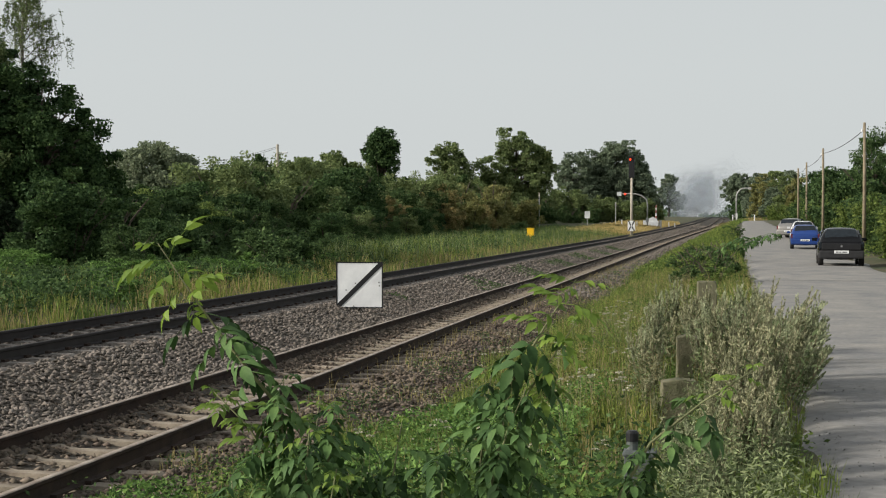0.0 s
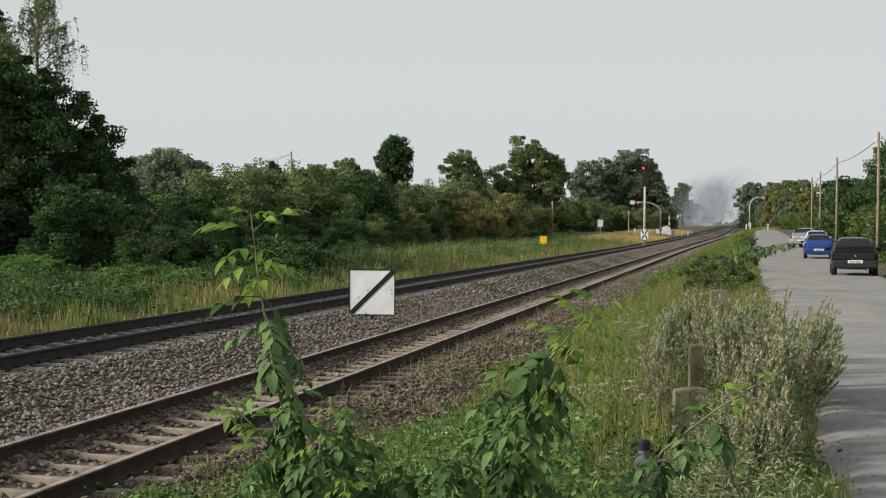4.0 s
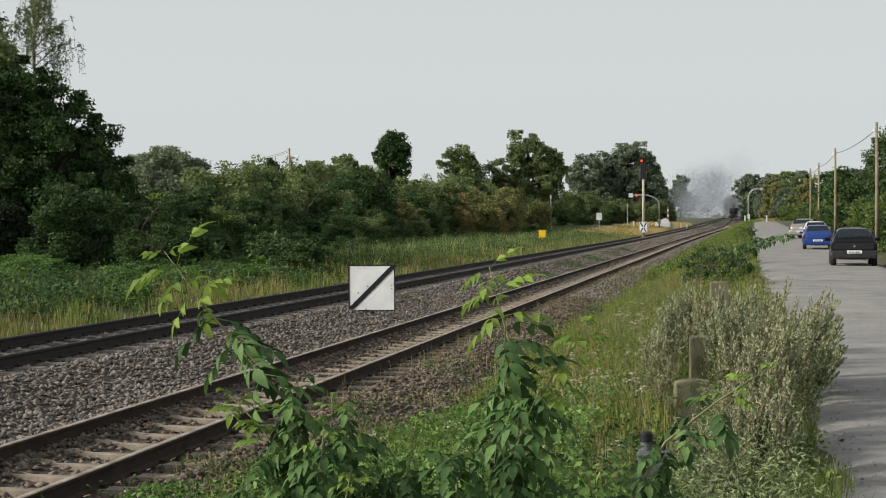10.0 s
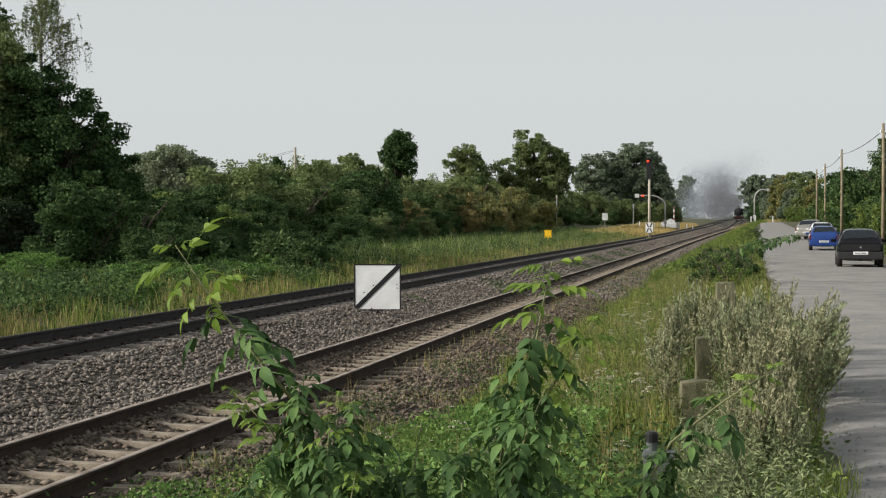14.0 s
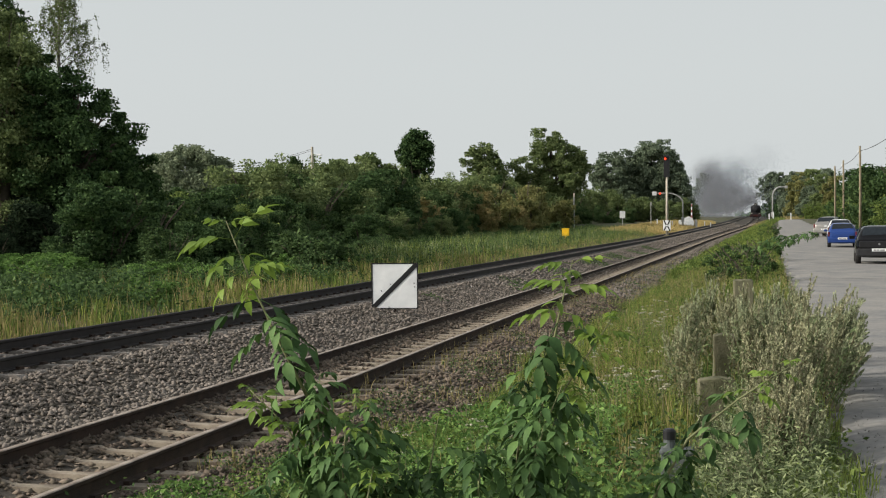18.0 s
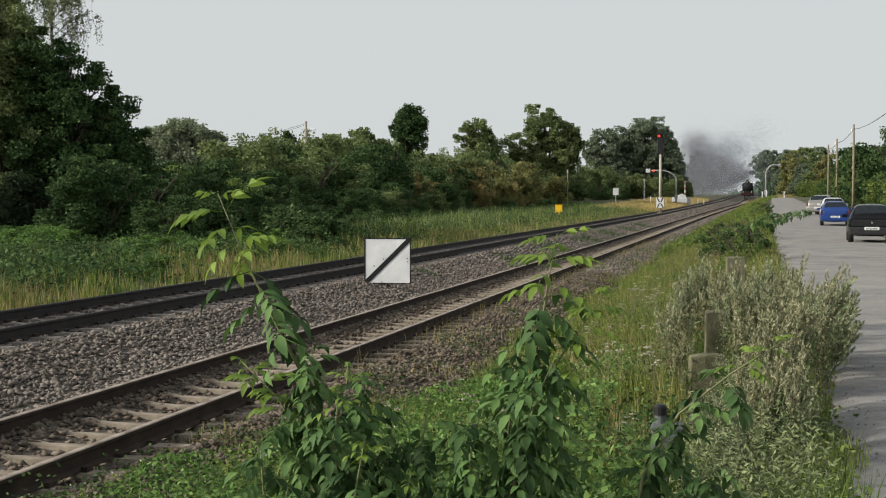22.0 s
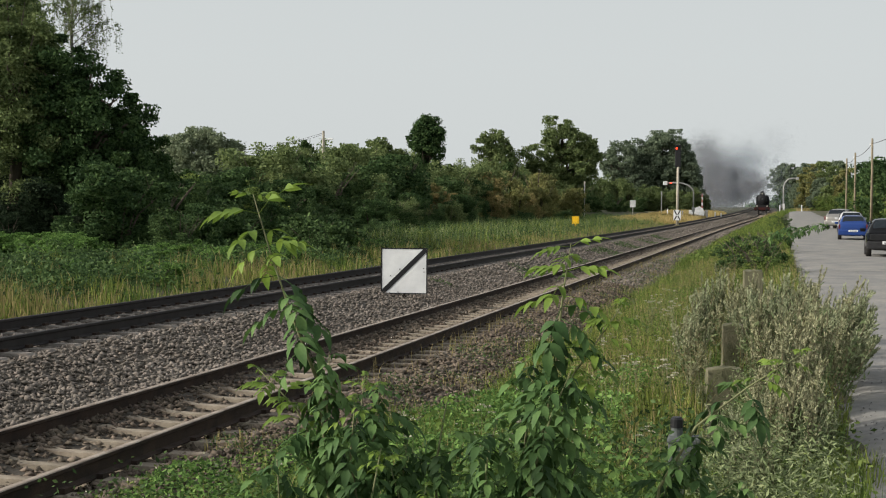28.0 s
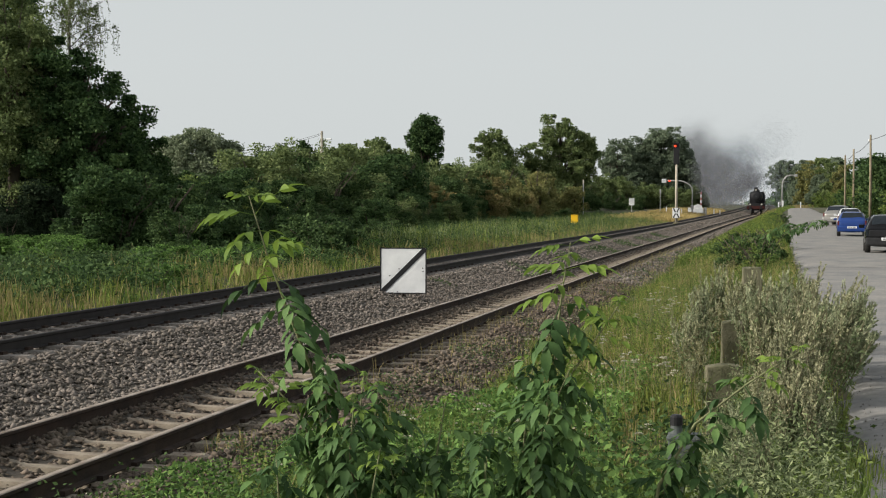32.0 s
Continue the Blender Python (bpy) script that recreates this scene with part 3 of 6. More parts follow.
def birch(x, y, h, label):
    """Thin limbs with long drooping twigs, sparsely leaved, so that the sky shows through."""
    r = random.Random(14)
    t = tagged(empty("birch_tree", pose(x, y, float(ground_z(x, y)) - 0.05)), label, "tree")
    part("trunk", tubed([(0, 0, -0.2), (0.1, 0, h * 0.4), (0.0, 0, h * 0.75), (0.15, 0, h)], [0.17, 0.13, 0.07, 0.015], 8), "birch_bark", t, smooth=True)
    bm, C = bmesh.new(), []
    for i in range(26):
        z = h * (0.66 + 0.32 * i / 26)
        a = r.uniform(-1.3, 1.3) if i % 3 else r.uniform(0, 6.28)
        L = (0.8 + 1.7 * (1 - i / 26)) * r.uniform(0.5, 1.0)
        s0 = Vector((0.05, 0, z))
        e = s0 + Vector((math.cos(a) * L, math.sin(a) * L, r.uniform(0.2, 0.9) * L))
        tube(bm, [s0, s0.lerp(e, 0.5) + Vector((0, 0, 0.12 * L)), e], [0.026, 0.016, 0.007], 4)
        for k in range(11):
            c = s0.lerp(e, r.uniform(0.35, 1.0)) + Vector((0, 0, 0.05 * L))
            b = r.uniform(0, 6.28)
            out = r.uniform(0.12, 0.4)
            fall = r.uniform(0.5, 1.5)
            pts = [c, c + Vector((math.cos(b) * out * 0.6, math.sin(b) * out * 0.6, 0.02)), c + Vector((math.cos(b) * out, math.sin(b) * out, -fall * 0.4)), c + Vector((math.cos(b) * out * 1.1, math.sin(b) * out * 1.1, -fall))]
            tube(bm, pts, [0.007, 0.006, 0.005, 0.003], 3, cap=False)
            for q in range(r.randint(22, 44)):
                f = r.uniform(0.4, 3.0)
                i0 = min(int(f), 2)
                p = pts[i0].lerp(pts[i0 + 1], f - i0)
                C.append((p.x + r.gauss(0, 0.05), p.y + r.gauss(0, 0.05), p.z + r.gauss(0, 0.05)))
    tagged(part("twig_work", bm, "bark", t), kind="stuff")
    V, Fq = leaf_quads(np.array(C), 0.05, 0.5, droop=0.6)
    part("crown", mesh_np("crown", V, Fq), "leaf_pale", t)


M["birch_bark"] = mat("pale_birch_bark", (0.5, 0.48, 0.44), 0.85, col2=(0.12, 0.11, 0.1), scale=4, bump=0.3, bump_scale=20)
birch(-33.0, 64, 13.6, "birch with thin drooping twigs above the wood edge")

for x, y, h in ((-38.5, 67, 9.0), (-36.0, 70, 8.0), (-41.5, 66, 9.0)):
    tree("tree", x, y, h, [(0, 0, h * 0.5, 2.6, 2.6, h * 0.46)], "leaf_deep", "dark broadleaf tree deep in the wood edge", 170, 90, 0.13, 0.45, 0.22)

# thicket behind the verge
B_DARK = bush_proto("bush", 5.0, 4.0, "leaf_dark", "dense dark green bush in the thicket", 230, 85, 0.095, 0.3)
B_MID = bush_proto("bush", 5.0, 4.0, "leaf_mid", "dense mid-green bush in the thicket", 230, 85, 0.095, 0.3)
B_DEEP = bush_proto("bush", 5.0, 4.0, "leaf_ivy", "dense bush at the foot of the wood edge, shade in its leaf colour", 230, 85, 0.095, 0.3)
B_PALE = bush_proto("bush", 5.0, 4.0, "leaf_pale", "soft grey-green bush in the thicket", 230, 85, 0.095, 0.3)
B_LIGHT = bush_proto("bush", 4.5, 3.6, "leaf_light", "fresh green bush in the thicket", 200, 80, 0.095, 0.3)
B_BROWN = bush_proto("bush", 5.0, 4.2, "leaf_brown", "bush with brownish drying leaves", 200, 70, 0.11, 0.3)
B_LOW = bush_proto("bramble_bush", 2.6, 1.5, "leaf_mid", "low arching bramble bush", 170, 50, 0.06, 0.18)
r2 = random.Random(5)
for i in range(18):
    y = 50 + i * 2.8
    plant((B_MID, B_DARK, B_MID, B_MID)[i % 4], -21.6 - (y - 50) * 0.2 + r2.uniform(-0.8, 0.8), y, r2.uniform(0.38, 0.55))
for i in range(17):
    y = 54 + i * 3.1
    plant((B_DARK, B_MID, B_DARK, B_MID)[i % 4] if y < 67 else (B_MID, B_MID, B_DARK, B_LIGHT, B_MID)[i % 5], -25.2 - (y - 54) * 0.18 + r2.uniform(-0.9, 0.9), y, r2.uniform(0.72, 0.95))
for i in range(16):
    y = 64 + i * 5
    plant((B_MID, B_DARK, B_MID, B_LIGHT)[i % 4], -31.5 - (y - 64) * 0.15 + r2.uniform(-1.5, 1.5), y, r2.uniform(0.82, 1.0) + (y - 62) * 0.005)
# bushes under the canopy, their leaves coloured dark for the shade there
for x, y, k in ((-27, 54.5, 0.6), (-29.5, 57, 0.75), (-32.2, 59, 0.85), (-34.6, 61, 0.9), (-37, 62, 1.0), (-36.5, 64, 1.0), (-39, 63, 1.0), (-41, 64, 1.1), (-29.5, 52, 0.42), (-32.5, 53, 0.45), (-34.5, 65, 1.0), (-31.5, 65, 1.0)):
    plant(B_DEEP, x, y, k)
for i in range(10):
    y = 98 + i * 6.5
    plant((B_DARK, B_MID, B_PALE)[i % 3], -27.5 - i * 0.45 + r2.uniform(-0.8, 0.8), y, r2.uniform(0.55, 0.8))
# fresh nettle clumps in front of the wood edge
M["leaf_nettle"] = mat("fresh_nettle_leaf", (0.16, 0.27, 0.075), 0.7, col2=(0.1, 0.19, 0.05), scale=0.8, island=0.6, trans=0.35, spec=0.08)
B_FRESH = bush_proto("nettle_clump", 2.2, 1.15, "leaf_nettle", "fresh green nettle clump in front of the wood edge", 150, 60, 0.055, 0.14, "nettles")
for i in range(26):
    y = 41 + 11 * r2.random()
    plant(B_FRESH, -20.6 - (y - 41) * 0.5 - 3.6 * r2.random(), y, r2.uniform(0.4, 0.75), wide=1.3)
for i in range(46):
    y = 36 + 34 * r2.random()
    plant(B_FRESH, -15.2 - 0.1 * (y - 36) - 4.5 * r2.random() ** 0.8, y, r2.uniform(0.3, 0.7), wide=1.25)
B_KNOT = bush_proto("knotweed_clump", 3.0, 1.9, "leaf_mid", "broad-leaved dark green knotweed clump on the verge", 130, 40, 0.13, 0.2, "knotweed")
for x, y, k in ((-18.6, 57, 0.9), (-19.6, 60, 1.0), (-20.6, 63, 1.0), (-18.8, 61.5, 0.75), (-17.6, 55, 0.6), (-21.6, 68, 0.9), (-22.4, 73, 0.9), (-21.5, 56, 0.9), (-22.6, 59, 1.0), (-23, 53, 0.75)):
    plant(B_KNOT, x, y, k)
# far rows: the pale leaf colour of many bushes stands in for haze
for i in range(18):
    y = 105 + i * 8.5
    plant((B_PALE, B_MID, B_PALE, B_DARK)[i % 4], -37 + (y - 105) * 0.03 + r2.uniform(-1.5, 1.5), y, r2.uniform(1.3, 1.75))
for i in range(19):
    y = 126 + i * 8
    plant((B_PALE, B_MID, B_PALE)[i % 3], -43.5 + (y - 126) * 0.03 + r2.uniform(-2.5, 2.5), y, r2.uniform(1.85, 2.3), wide=0.8)
for x, y, s in ((-33.2, 139, 0.95), (-34.8, 143, 1.15), (-36.4, 147, 1.3), (-32.2, 145, 0.8), (-36.5, 152, 0.95), (-34.2, 158, 1.2), (-31.2, 163, 0.9), (-33.0, 172, 1.5), (-29.6, 178, 0.9)):
    plant(B_BROWN, x, y, s, wide=0.8)
B_OLIVE = bush_proto("bush", 4.2, 4.6, "leaf_olive", "tall olive-green bush with drying twigs", 200, 70, 0.11, 0.3)
for x, y, s in ((-38, 160, 1.3), (-35.2, 166, 1.6), (-32.6, 155, 0.8), (-30.2, 171, 1.2), (-34, 182, 1.9), (-29.4, 186, 1.3), (-31.5, 195, 1.9), (-27.2, 200, 1.3), (-37.5, 175, 1.6)):
    plant(B_OLIVE, x, y, s, wide=0.8)
for x, y, k in ((-19.5, 40, 0.5), (-22.0, 42.5, 0.6), (-17.0, 56, 0.5), (-20.0, 66, 0.6), (-21.5, 78, 0.75), (-24.5, 90, 0.8), (-27.5, 100, 0.9), (-31, 122, 1.0), (-30, 140, 1.0), (-28, 165, 1.0), (-27, 190, 1.0), (-19.4, 53, 0.55), (-20.4, 60, 0.6)):
    plant(B_LOW, x, y, k, wide=1.2)
# bushes that hide the far bend of the line
for x, y, s in ((2.6, 500, 1.75), (5.2, 492, 1.7), (8.0, 484, 1.7), (11, 478, 1.8)):
    plant(B_DARK, x, y, s)

# single trees that stand over the thicket
tree("willow_tree", -55.8, 135, 9.6, [(0, 0, 5.6, 3.6, 3.4, 3.6), (-3.0, 0, 5.0, 2.8, 3, 3.1), (3.2, 0, 4.9, 3.0, 3, 3.0), (0, -1.5, 3.4, 5.2, 3, 2.8)], "leaf_silver", "round-headed silvery green willow beyond the thicket", 900, 95, 0.17, 0.42, 0.3, lumpy=0.15)
tree("tree", -46, 128, 6.6, [(0, 0, 4.2, 2.6, 2.5, 2.2)], "leaf_mid", "small dark tree beyond the thicket", 100, 40, 0.22, 0.4, 0.2)
tree("tree", -44.5, 160, 9.2, [(0, 0, 6.2, 3.0, 3, 2.8), (-3, 0, 5.6, 2.4, 3, 2.4)], "leaf_pale", "grey-green tree beyond the thicket", 300, 80, 0.19, 0.42, 0.3)
tree("tree", -38.6, 160, 12.4, [(0.2, 0, 10.0, 2.0, 2.0, 1.9), (0.3, -0.8, 10.3, 1.3, 1.2, 1.5), (0.2, -1.0, 9.2, 1.7, 1.2, 1.5), (-1.0, 0, 9.4, 1.3, 1.4, 1.4), (0.2, 0, 8.6, 2.0, 1.9, 1.7), (0.2, 0, 7.2, 1.6, 1.6, 1.7), (0.4, 0, 5.0, 1.9, 1.9, 2.0)], "leaf_dark", "slender dark tree with a round top", 420, 75, 0.15, 0.34, 0.24, lumpy=0.1)
tree("tree", -42.2, 220, 14.3, [(0, 0, 10.6, 2.2, 3, 2.6), (-1.0, 0, 8.4, 2.4, 3, 2.4), (1.2, 0, 8.0, 2.8, 3, 2.8), (0.5, 0, 5, 4, 3, 3)], "leaf_pale", "tall grey-green tree over the thicket", 420, 75, 0.21, 0.45, 0.3)
tree("tree", -32.5, 225, 15.8, [(-0.6, 0, 12.4, 3.0, 3, 3.0), (1.8, 0, 11.0, 3.2, 3, 3.0), (3.4, 0, 8.4, 2.6, 3, 3.4), (-2.4, 0, 9.0, 3.2, 4, 3.4), (0.5, 0, 6.4, 4.6, 4, 3), (-1.5, 0, 3.8, 4.4, 4, 3)], "leaf_pale", "large broad-crowned yellow-green tree over the thicket", 640, 80, 0.21, 0.48, 0.4)
# from here on, distant crowns carry the haze in their leaf colour
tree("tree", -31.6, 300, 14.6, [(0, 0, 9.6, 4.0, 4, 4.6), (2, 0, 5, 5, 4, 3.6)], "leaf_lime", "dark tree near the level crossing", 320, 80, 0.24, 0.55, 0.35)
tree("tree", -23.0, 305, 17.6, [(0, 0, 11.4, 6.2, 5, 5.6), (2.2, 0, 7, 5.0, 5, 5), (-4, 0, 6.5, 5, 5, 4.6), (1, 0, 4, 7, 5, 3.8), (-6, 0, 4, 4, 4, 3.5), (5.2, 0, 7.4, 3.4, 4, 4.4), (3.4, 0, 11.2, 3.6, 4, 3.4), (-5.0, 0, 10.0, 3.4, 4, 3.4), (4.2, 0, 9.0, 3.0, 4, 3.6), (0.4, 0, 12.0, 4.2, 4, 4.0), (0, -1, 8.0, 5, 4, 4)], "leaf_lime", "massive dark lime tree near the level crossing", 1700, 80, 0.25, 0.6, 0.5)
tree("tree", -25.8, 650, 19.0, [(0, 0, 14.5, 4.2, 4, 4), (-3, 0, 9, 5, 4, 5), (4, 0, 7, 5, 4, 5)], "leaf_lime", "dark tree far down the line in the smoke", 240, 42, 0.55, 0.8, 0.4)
for x, y, s in ((-24, 262, 0.8), (-27.5, 255, 0.9), (-17, 300, 1.3), (-20.5, 290, 1.2), (-25, 292, 1.4), (-29, 288, 1.6), (-33, 290, 1.8), (-37, 285, 1.8), (-15, 304, 1.1)):
    plant(B_PALE if y > 280 else B_MID, x, y, s)

# trees and hedge on the road side
B_HEDGE2 = bush_proto("hedge_bush", 3.6, 3.6, "leaf_mid", "dense green hedge bush along the road", 240, 70, 0.075, 0.25)
B_HEDGE = bush_proto("hedge_bush", 3.6, 3.6, "leaf_light", "sunlit fresh green hedge bush along the road", 240, 70, 0.075, 0.25)
for i in range(30):
    y = 44 + i * 5.4
    plant(B_HEDGE if i % 3 == 1 else B_HEDGE2, 8.0 + r2.uniform(-0.25, 0.4) + 0.012 * (y - 44), y, r2.uniform(0.8, 1.05))
for i in range(12):
    y = 62 + i * 13
    plant((B_MID, B_DARK)[i % 2], 11.5 + r2.uniform(-1, 1.5), y, r2.uniform(1.25, 1.75))
tree("tree", 11.5, 82, 7.8, [(0, 0, 5.2, 1.9, 2.2, 2.3), (0.6, 0, 3.6, 2.4, 2.4, 2)], "leaf_mid", "sunlit young tree behind the roadside hedge", 170, 80, 0.095, 0.36, 0.18)
tree("tree", 9.6, 100, 6.9, [(0, 0, 5, 1.7, 2, 2.6)], "leaf_mid", "sunlit young tree behind the roadside hedge", 120, 80, 0.095, 0.34, 0.18)
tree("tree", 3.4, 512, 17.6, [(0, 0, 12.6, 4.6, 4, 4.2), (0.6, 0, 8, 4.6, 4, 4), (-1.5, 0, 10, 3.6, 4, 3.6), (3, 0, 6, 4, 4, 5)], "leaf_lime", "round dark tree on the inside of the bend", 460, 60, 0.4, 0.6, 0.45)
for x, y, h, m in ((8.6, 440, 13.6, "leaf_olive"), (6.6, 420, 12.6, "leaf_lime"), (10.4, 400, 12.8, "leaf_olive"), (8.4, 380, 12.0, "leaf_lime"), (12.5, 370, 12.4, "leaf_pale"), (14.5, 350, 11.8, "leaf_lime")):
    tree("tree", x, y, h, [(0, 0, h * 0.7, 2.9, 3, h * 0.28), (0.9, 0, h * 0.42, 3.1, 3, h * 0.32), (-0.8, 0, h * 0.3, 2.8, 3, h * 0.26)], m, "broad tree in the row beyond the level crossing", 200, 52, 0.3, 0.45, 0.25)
for i in range(9):
    x, y = 7.5 + i * 2.3, 330 - i * 8 + r2.uniform(-5, 5)
    h = r2.uniform(8.2, 10.0)
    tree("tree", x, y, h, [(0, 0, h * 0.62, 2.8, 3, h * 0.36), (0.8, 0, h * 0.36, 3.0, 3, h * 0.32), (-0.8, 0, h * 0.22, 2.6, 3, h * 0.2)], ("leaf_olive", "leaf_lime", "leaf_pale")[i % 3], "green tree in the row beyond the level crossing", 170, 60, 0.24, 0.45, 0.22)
for i in range(6):
    plant(B_LIGHT, 9 + i * 1.2, 300 - i * 14, 0.9)

# far woods that close the horizon
def far_woods(n):
    a = rng.uniform(-1.25, 1.25, n)
    d = rng.uniform(900, 1300, n)
    x, y = np.sin(a) * d, np.cos(a) * d
    top = 9 + 6 * np.sin(a * 37) * np.sin(a * 13 + 1) + 4 * np.sin(a * 90)
    return np.stack([x, y, 1.0 + rng.random(n) * np.clip(top, 4, 20)], 1)


V, Fq = leaf_quads(far_woods(30000), 2.2, 0.8)
tagged(part("far_woods", mesh_np("far_woods", V, Fq), "leaf_dark"), "dark band of distant woods on the horizon", "woods", kind="stuff")

# ---- grass and herbs ----


def blades(n, place, h, w, lean=0.35, zf=ground_z, r=rng, rough=0.0):
    """n bent grass blades, three triangles each."""
    x, y = place(n)
    n = len(x)
    z = zf(x, y)
    hh = h * r.uniform(0.4, 1.3, n) * (1 + rough * (patchy(x, y, 1.3) - 0.5) * 2)
    a = r.uniform(0, 6.28, n)
    ww = w * r.uniform(0.6, 1.4, n)
    dx, dy = np.cos(a), np.sin(a)
    l = lean * hh * r.uniform(0.1, 1.2, n)
    b = r.uniform(0, 6.28, n)
    lx, ly = np.cos(b) * l, np.sin(b) * l
    P = lambda k, s, hz: np.stack([x + lx * k * k + dx * ww * s, y + ly * k * k + dy * ww * s, z - 0.02 + hh * hz], 1)
    V = np.stack([P(0, -1, 0), P(0, 1, 0), P(0.6, -0.75, 0.6), P(0.6, 0.75, 0.6), P(1.0, 0, 0.97)], 1).reshape(-1, 3)
    i = np.arange(n) * 5
    Fc = np.concatenate([np.stack([i, i + 1, i + 3], 1), np.stack([i, i + 3, i + 2], 1), np.stack([i + 2, i + 3, i + 4], 1)])
    return mesh_np("blades", V, Fc)


def patchy(x, y, s=0.6):
    return 0.5 + 0.25 * (np.sin(x * s * 2.3 + 1.7 * np.sin(y * s)) + np.sin(y * s * 1.1 + x * s * 0.7 + 2))


def herb_leaves(n, place, clump, height, spread, size, aspect=0.55, zf=ground_z):
    """Broad herb leaves in many small clumps that stand on the ground."""
    x, y = place(n // clump)
    k = len(x)
    hh = height * rng.uniform(0.35, 1.25, k)
    X = np.repeat(x, clump) + rng.normal(0, spread, k * clump)
    Y = np.repeat(y, clump) + rng.normal(0, spread, k * clump)
    Z = zf(X, Y) + np.repeat(hh, clump) * rng.random(k * clump) ** 0.7
    return leaf_quads(np.stack([X, Y, Z], 1), size, aspect, flat=0.3)


def verge_edge(y):
    return -3.75 + 0.45 * np.sin(y * 0.7) + 0.25 * np.sin(y * 1.9) - 1.5 * np.clip((14.5 - y) / 4, 0, 1)


def verge_near(n):
    y = 6 + 54 * rng.random(n) ** 1.7
    e = verge_edge(y)
    x = e + (0.55 + 0.1 * np.sin(y * 0.8) + 0.08 * np.sin(y * 2.7) - e) * rng.random(n)
    ok = clear_of_posts(x, y)
    return x[ok], y[ok]


def verge_straw(n):
    x, y = verge_near(n)
    ok = (patchy(x, y) + 0.18 * (x + 2) > rng.random(len(x)) * 1.1) & (y > 9) & ((x < -0.4) | (y > 15))
    return x[ok], y[ok]


def clear_of_posts(x, y):
    """Nothing tall grows right before the old posts."""
    return ~(((y > 10.8) & (y < 16) & (np.abs(x + 0.034 * y) < 0.15)) | ((y > 9.0) & (y < 9.6) & (np.abs(x + 0.06 * y) < 0.15)))


def seed_heads(n):
    """Small seed heads on tall grass behind the mugwort and along the ballast."""
    y = 13 + 34 * rng.random(n) ** 1.3
    x = -0.45 - 1.5 * rng.random(n) ** 1.4 - 0.02 * (y - 13)
    ok = clear_of_posts(x, y) & (patchy(x, y, 0.8) > rng.random(n) * 0.8)
    x, y = x[ok], y[ok]
    return np.stack([x, y, ground_z(x, y) + rng.uniform(0.25, 0.6, len(x))], 1)


def verge_far(n):
    y = 60 + 190 * rng.random(n) ** 1.4
    x = -3.9 + 4.5 * rng.random(n) + track_shift(y) * 0.8
    return x, y


def verge_front(n):
    y = 5.6 + 5.5 * rng.random(n)
    x = -5.35 + 4.85 * rng.random(n) ** 0.9
    ok = clear_of_posts(x, y)
    return x[ok], y[ok]


def sapling_foot(n):
    x, y = verge_front(n)
    ok = (x > -2.4) & (x < -0.55) & (y < 9)
    return x[ok], y[ok]


def track_side_carpet(n):
    x, y = verge_front(n)
    y = y + 2.5 * rng.random(n)[:len(y)]
    ok = (x < -1.7 - 0.12 * rng.normal(0, 1, len(x))) & (y > 6.5)
    return x[ok], y[ok]


def verge_sage(n):
    y = 7.5 + 6 * rng.random(n)
    x = -0.45 + 0.85 * rng.random(n)
    ok = clear_of_posts(x, y)
    return x[ok], y[ok]


def left_verge(n):
    y = 24 + 200 * rng.random(n) ** 1.5
    x = -13.6 - (9 + np.clip((y - 50) * 0.16, 0, 13)) * rng.random(n) ** 0.9 + track_shift(y)
    return x, y


def left_straw(n):
    x, y = left_verge(n)
    ok = patchy(x, y, 0.35) * np.clip((x - track_shift(y) + 19) / 4, 0.06, 1) > rng.random(n) * 0.7
    return x[ok], y[ok]


def left_herbs(n):
    x, y = left_verge(n)
    ok = (1 - patchy(x, y, 0.35)) * np.clip((-14.6 - x) / 3, 0.05, 1) > rng.random(n) * 0.6
    return x[ok], y[ok]


def crossing_straw(n):
    y = rng.uniform(192, 300, n)
    x = -13.5 - 9.5 * rng.random(n) + track_shift(y)
    ok = patchy(x, y, 0.4) > 0.1 + 0.6 * rng.random(n)
    return x[ok], y[ok]


def far_right_straw(n):
    y = rng.uniform(170, 330, n)
    return rng.uniform(-2.2, 0.2, n) + np.clip(y - 235, 0, 90) * 0.12 * rng.random(n), y


def grass_stuff(me, m, label):
    return tagged(part("grass", me, m), label, "grass", kind="stuff")


def herb_stuff(vf, m, label):
    return tagged(part("herbs", mesh_np("herbs", *vf), m), label, "herbs", kind="stuff")


M["leaf_nettle_low"] = mat("green_undergrowth_leaf", (0.13, 0.22, 0.06), 0.7, col2=(0.06, 0.115, 0.035), scale=2.5, island=0.6, trans=0.3, spec=0.08)
grass_stuff(blades(80000, verge_near, 0.25, 0.0042, rough=0.6), "grass", "long green grass on the verge between track and road")
grass_stuff(blades(16000, verge_straw, 0.45, 0.003), "straw", "dry straw-coloured grass stalks on the verge")
V, Fq = leaf_quads(seed_heads(14000), 0.02, 0.22, droop=0.5)
herb_stuff((V, Fq), "seed_head", "brownish seeding grass heads on the verge")
herb_stuff(herb_leaves(60000, verge_near, 14, 0.3, 0.07, 0.02), "leaf_light", "fresh green herbs in the verge grass")
herb_stuff(herb_leaves(34000, sapling_foot, 16, 0.5, 0.09, 0.026), "leaf_nettle_low", "dense leafy undergrowth at the foot of the saplings")
herb_stuff(herb_leaves(60000, track_side_carpet, 16, 0.3, 0.08, 0.022), "leaf_light", "fresh green low herbs creeping up to the rail")
herb_stuff(herb_leaves(12000, verge_front, 16, 0.5, 0.09, 0.024), "leaf_mid", "green undergrowth among the saplings")
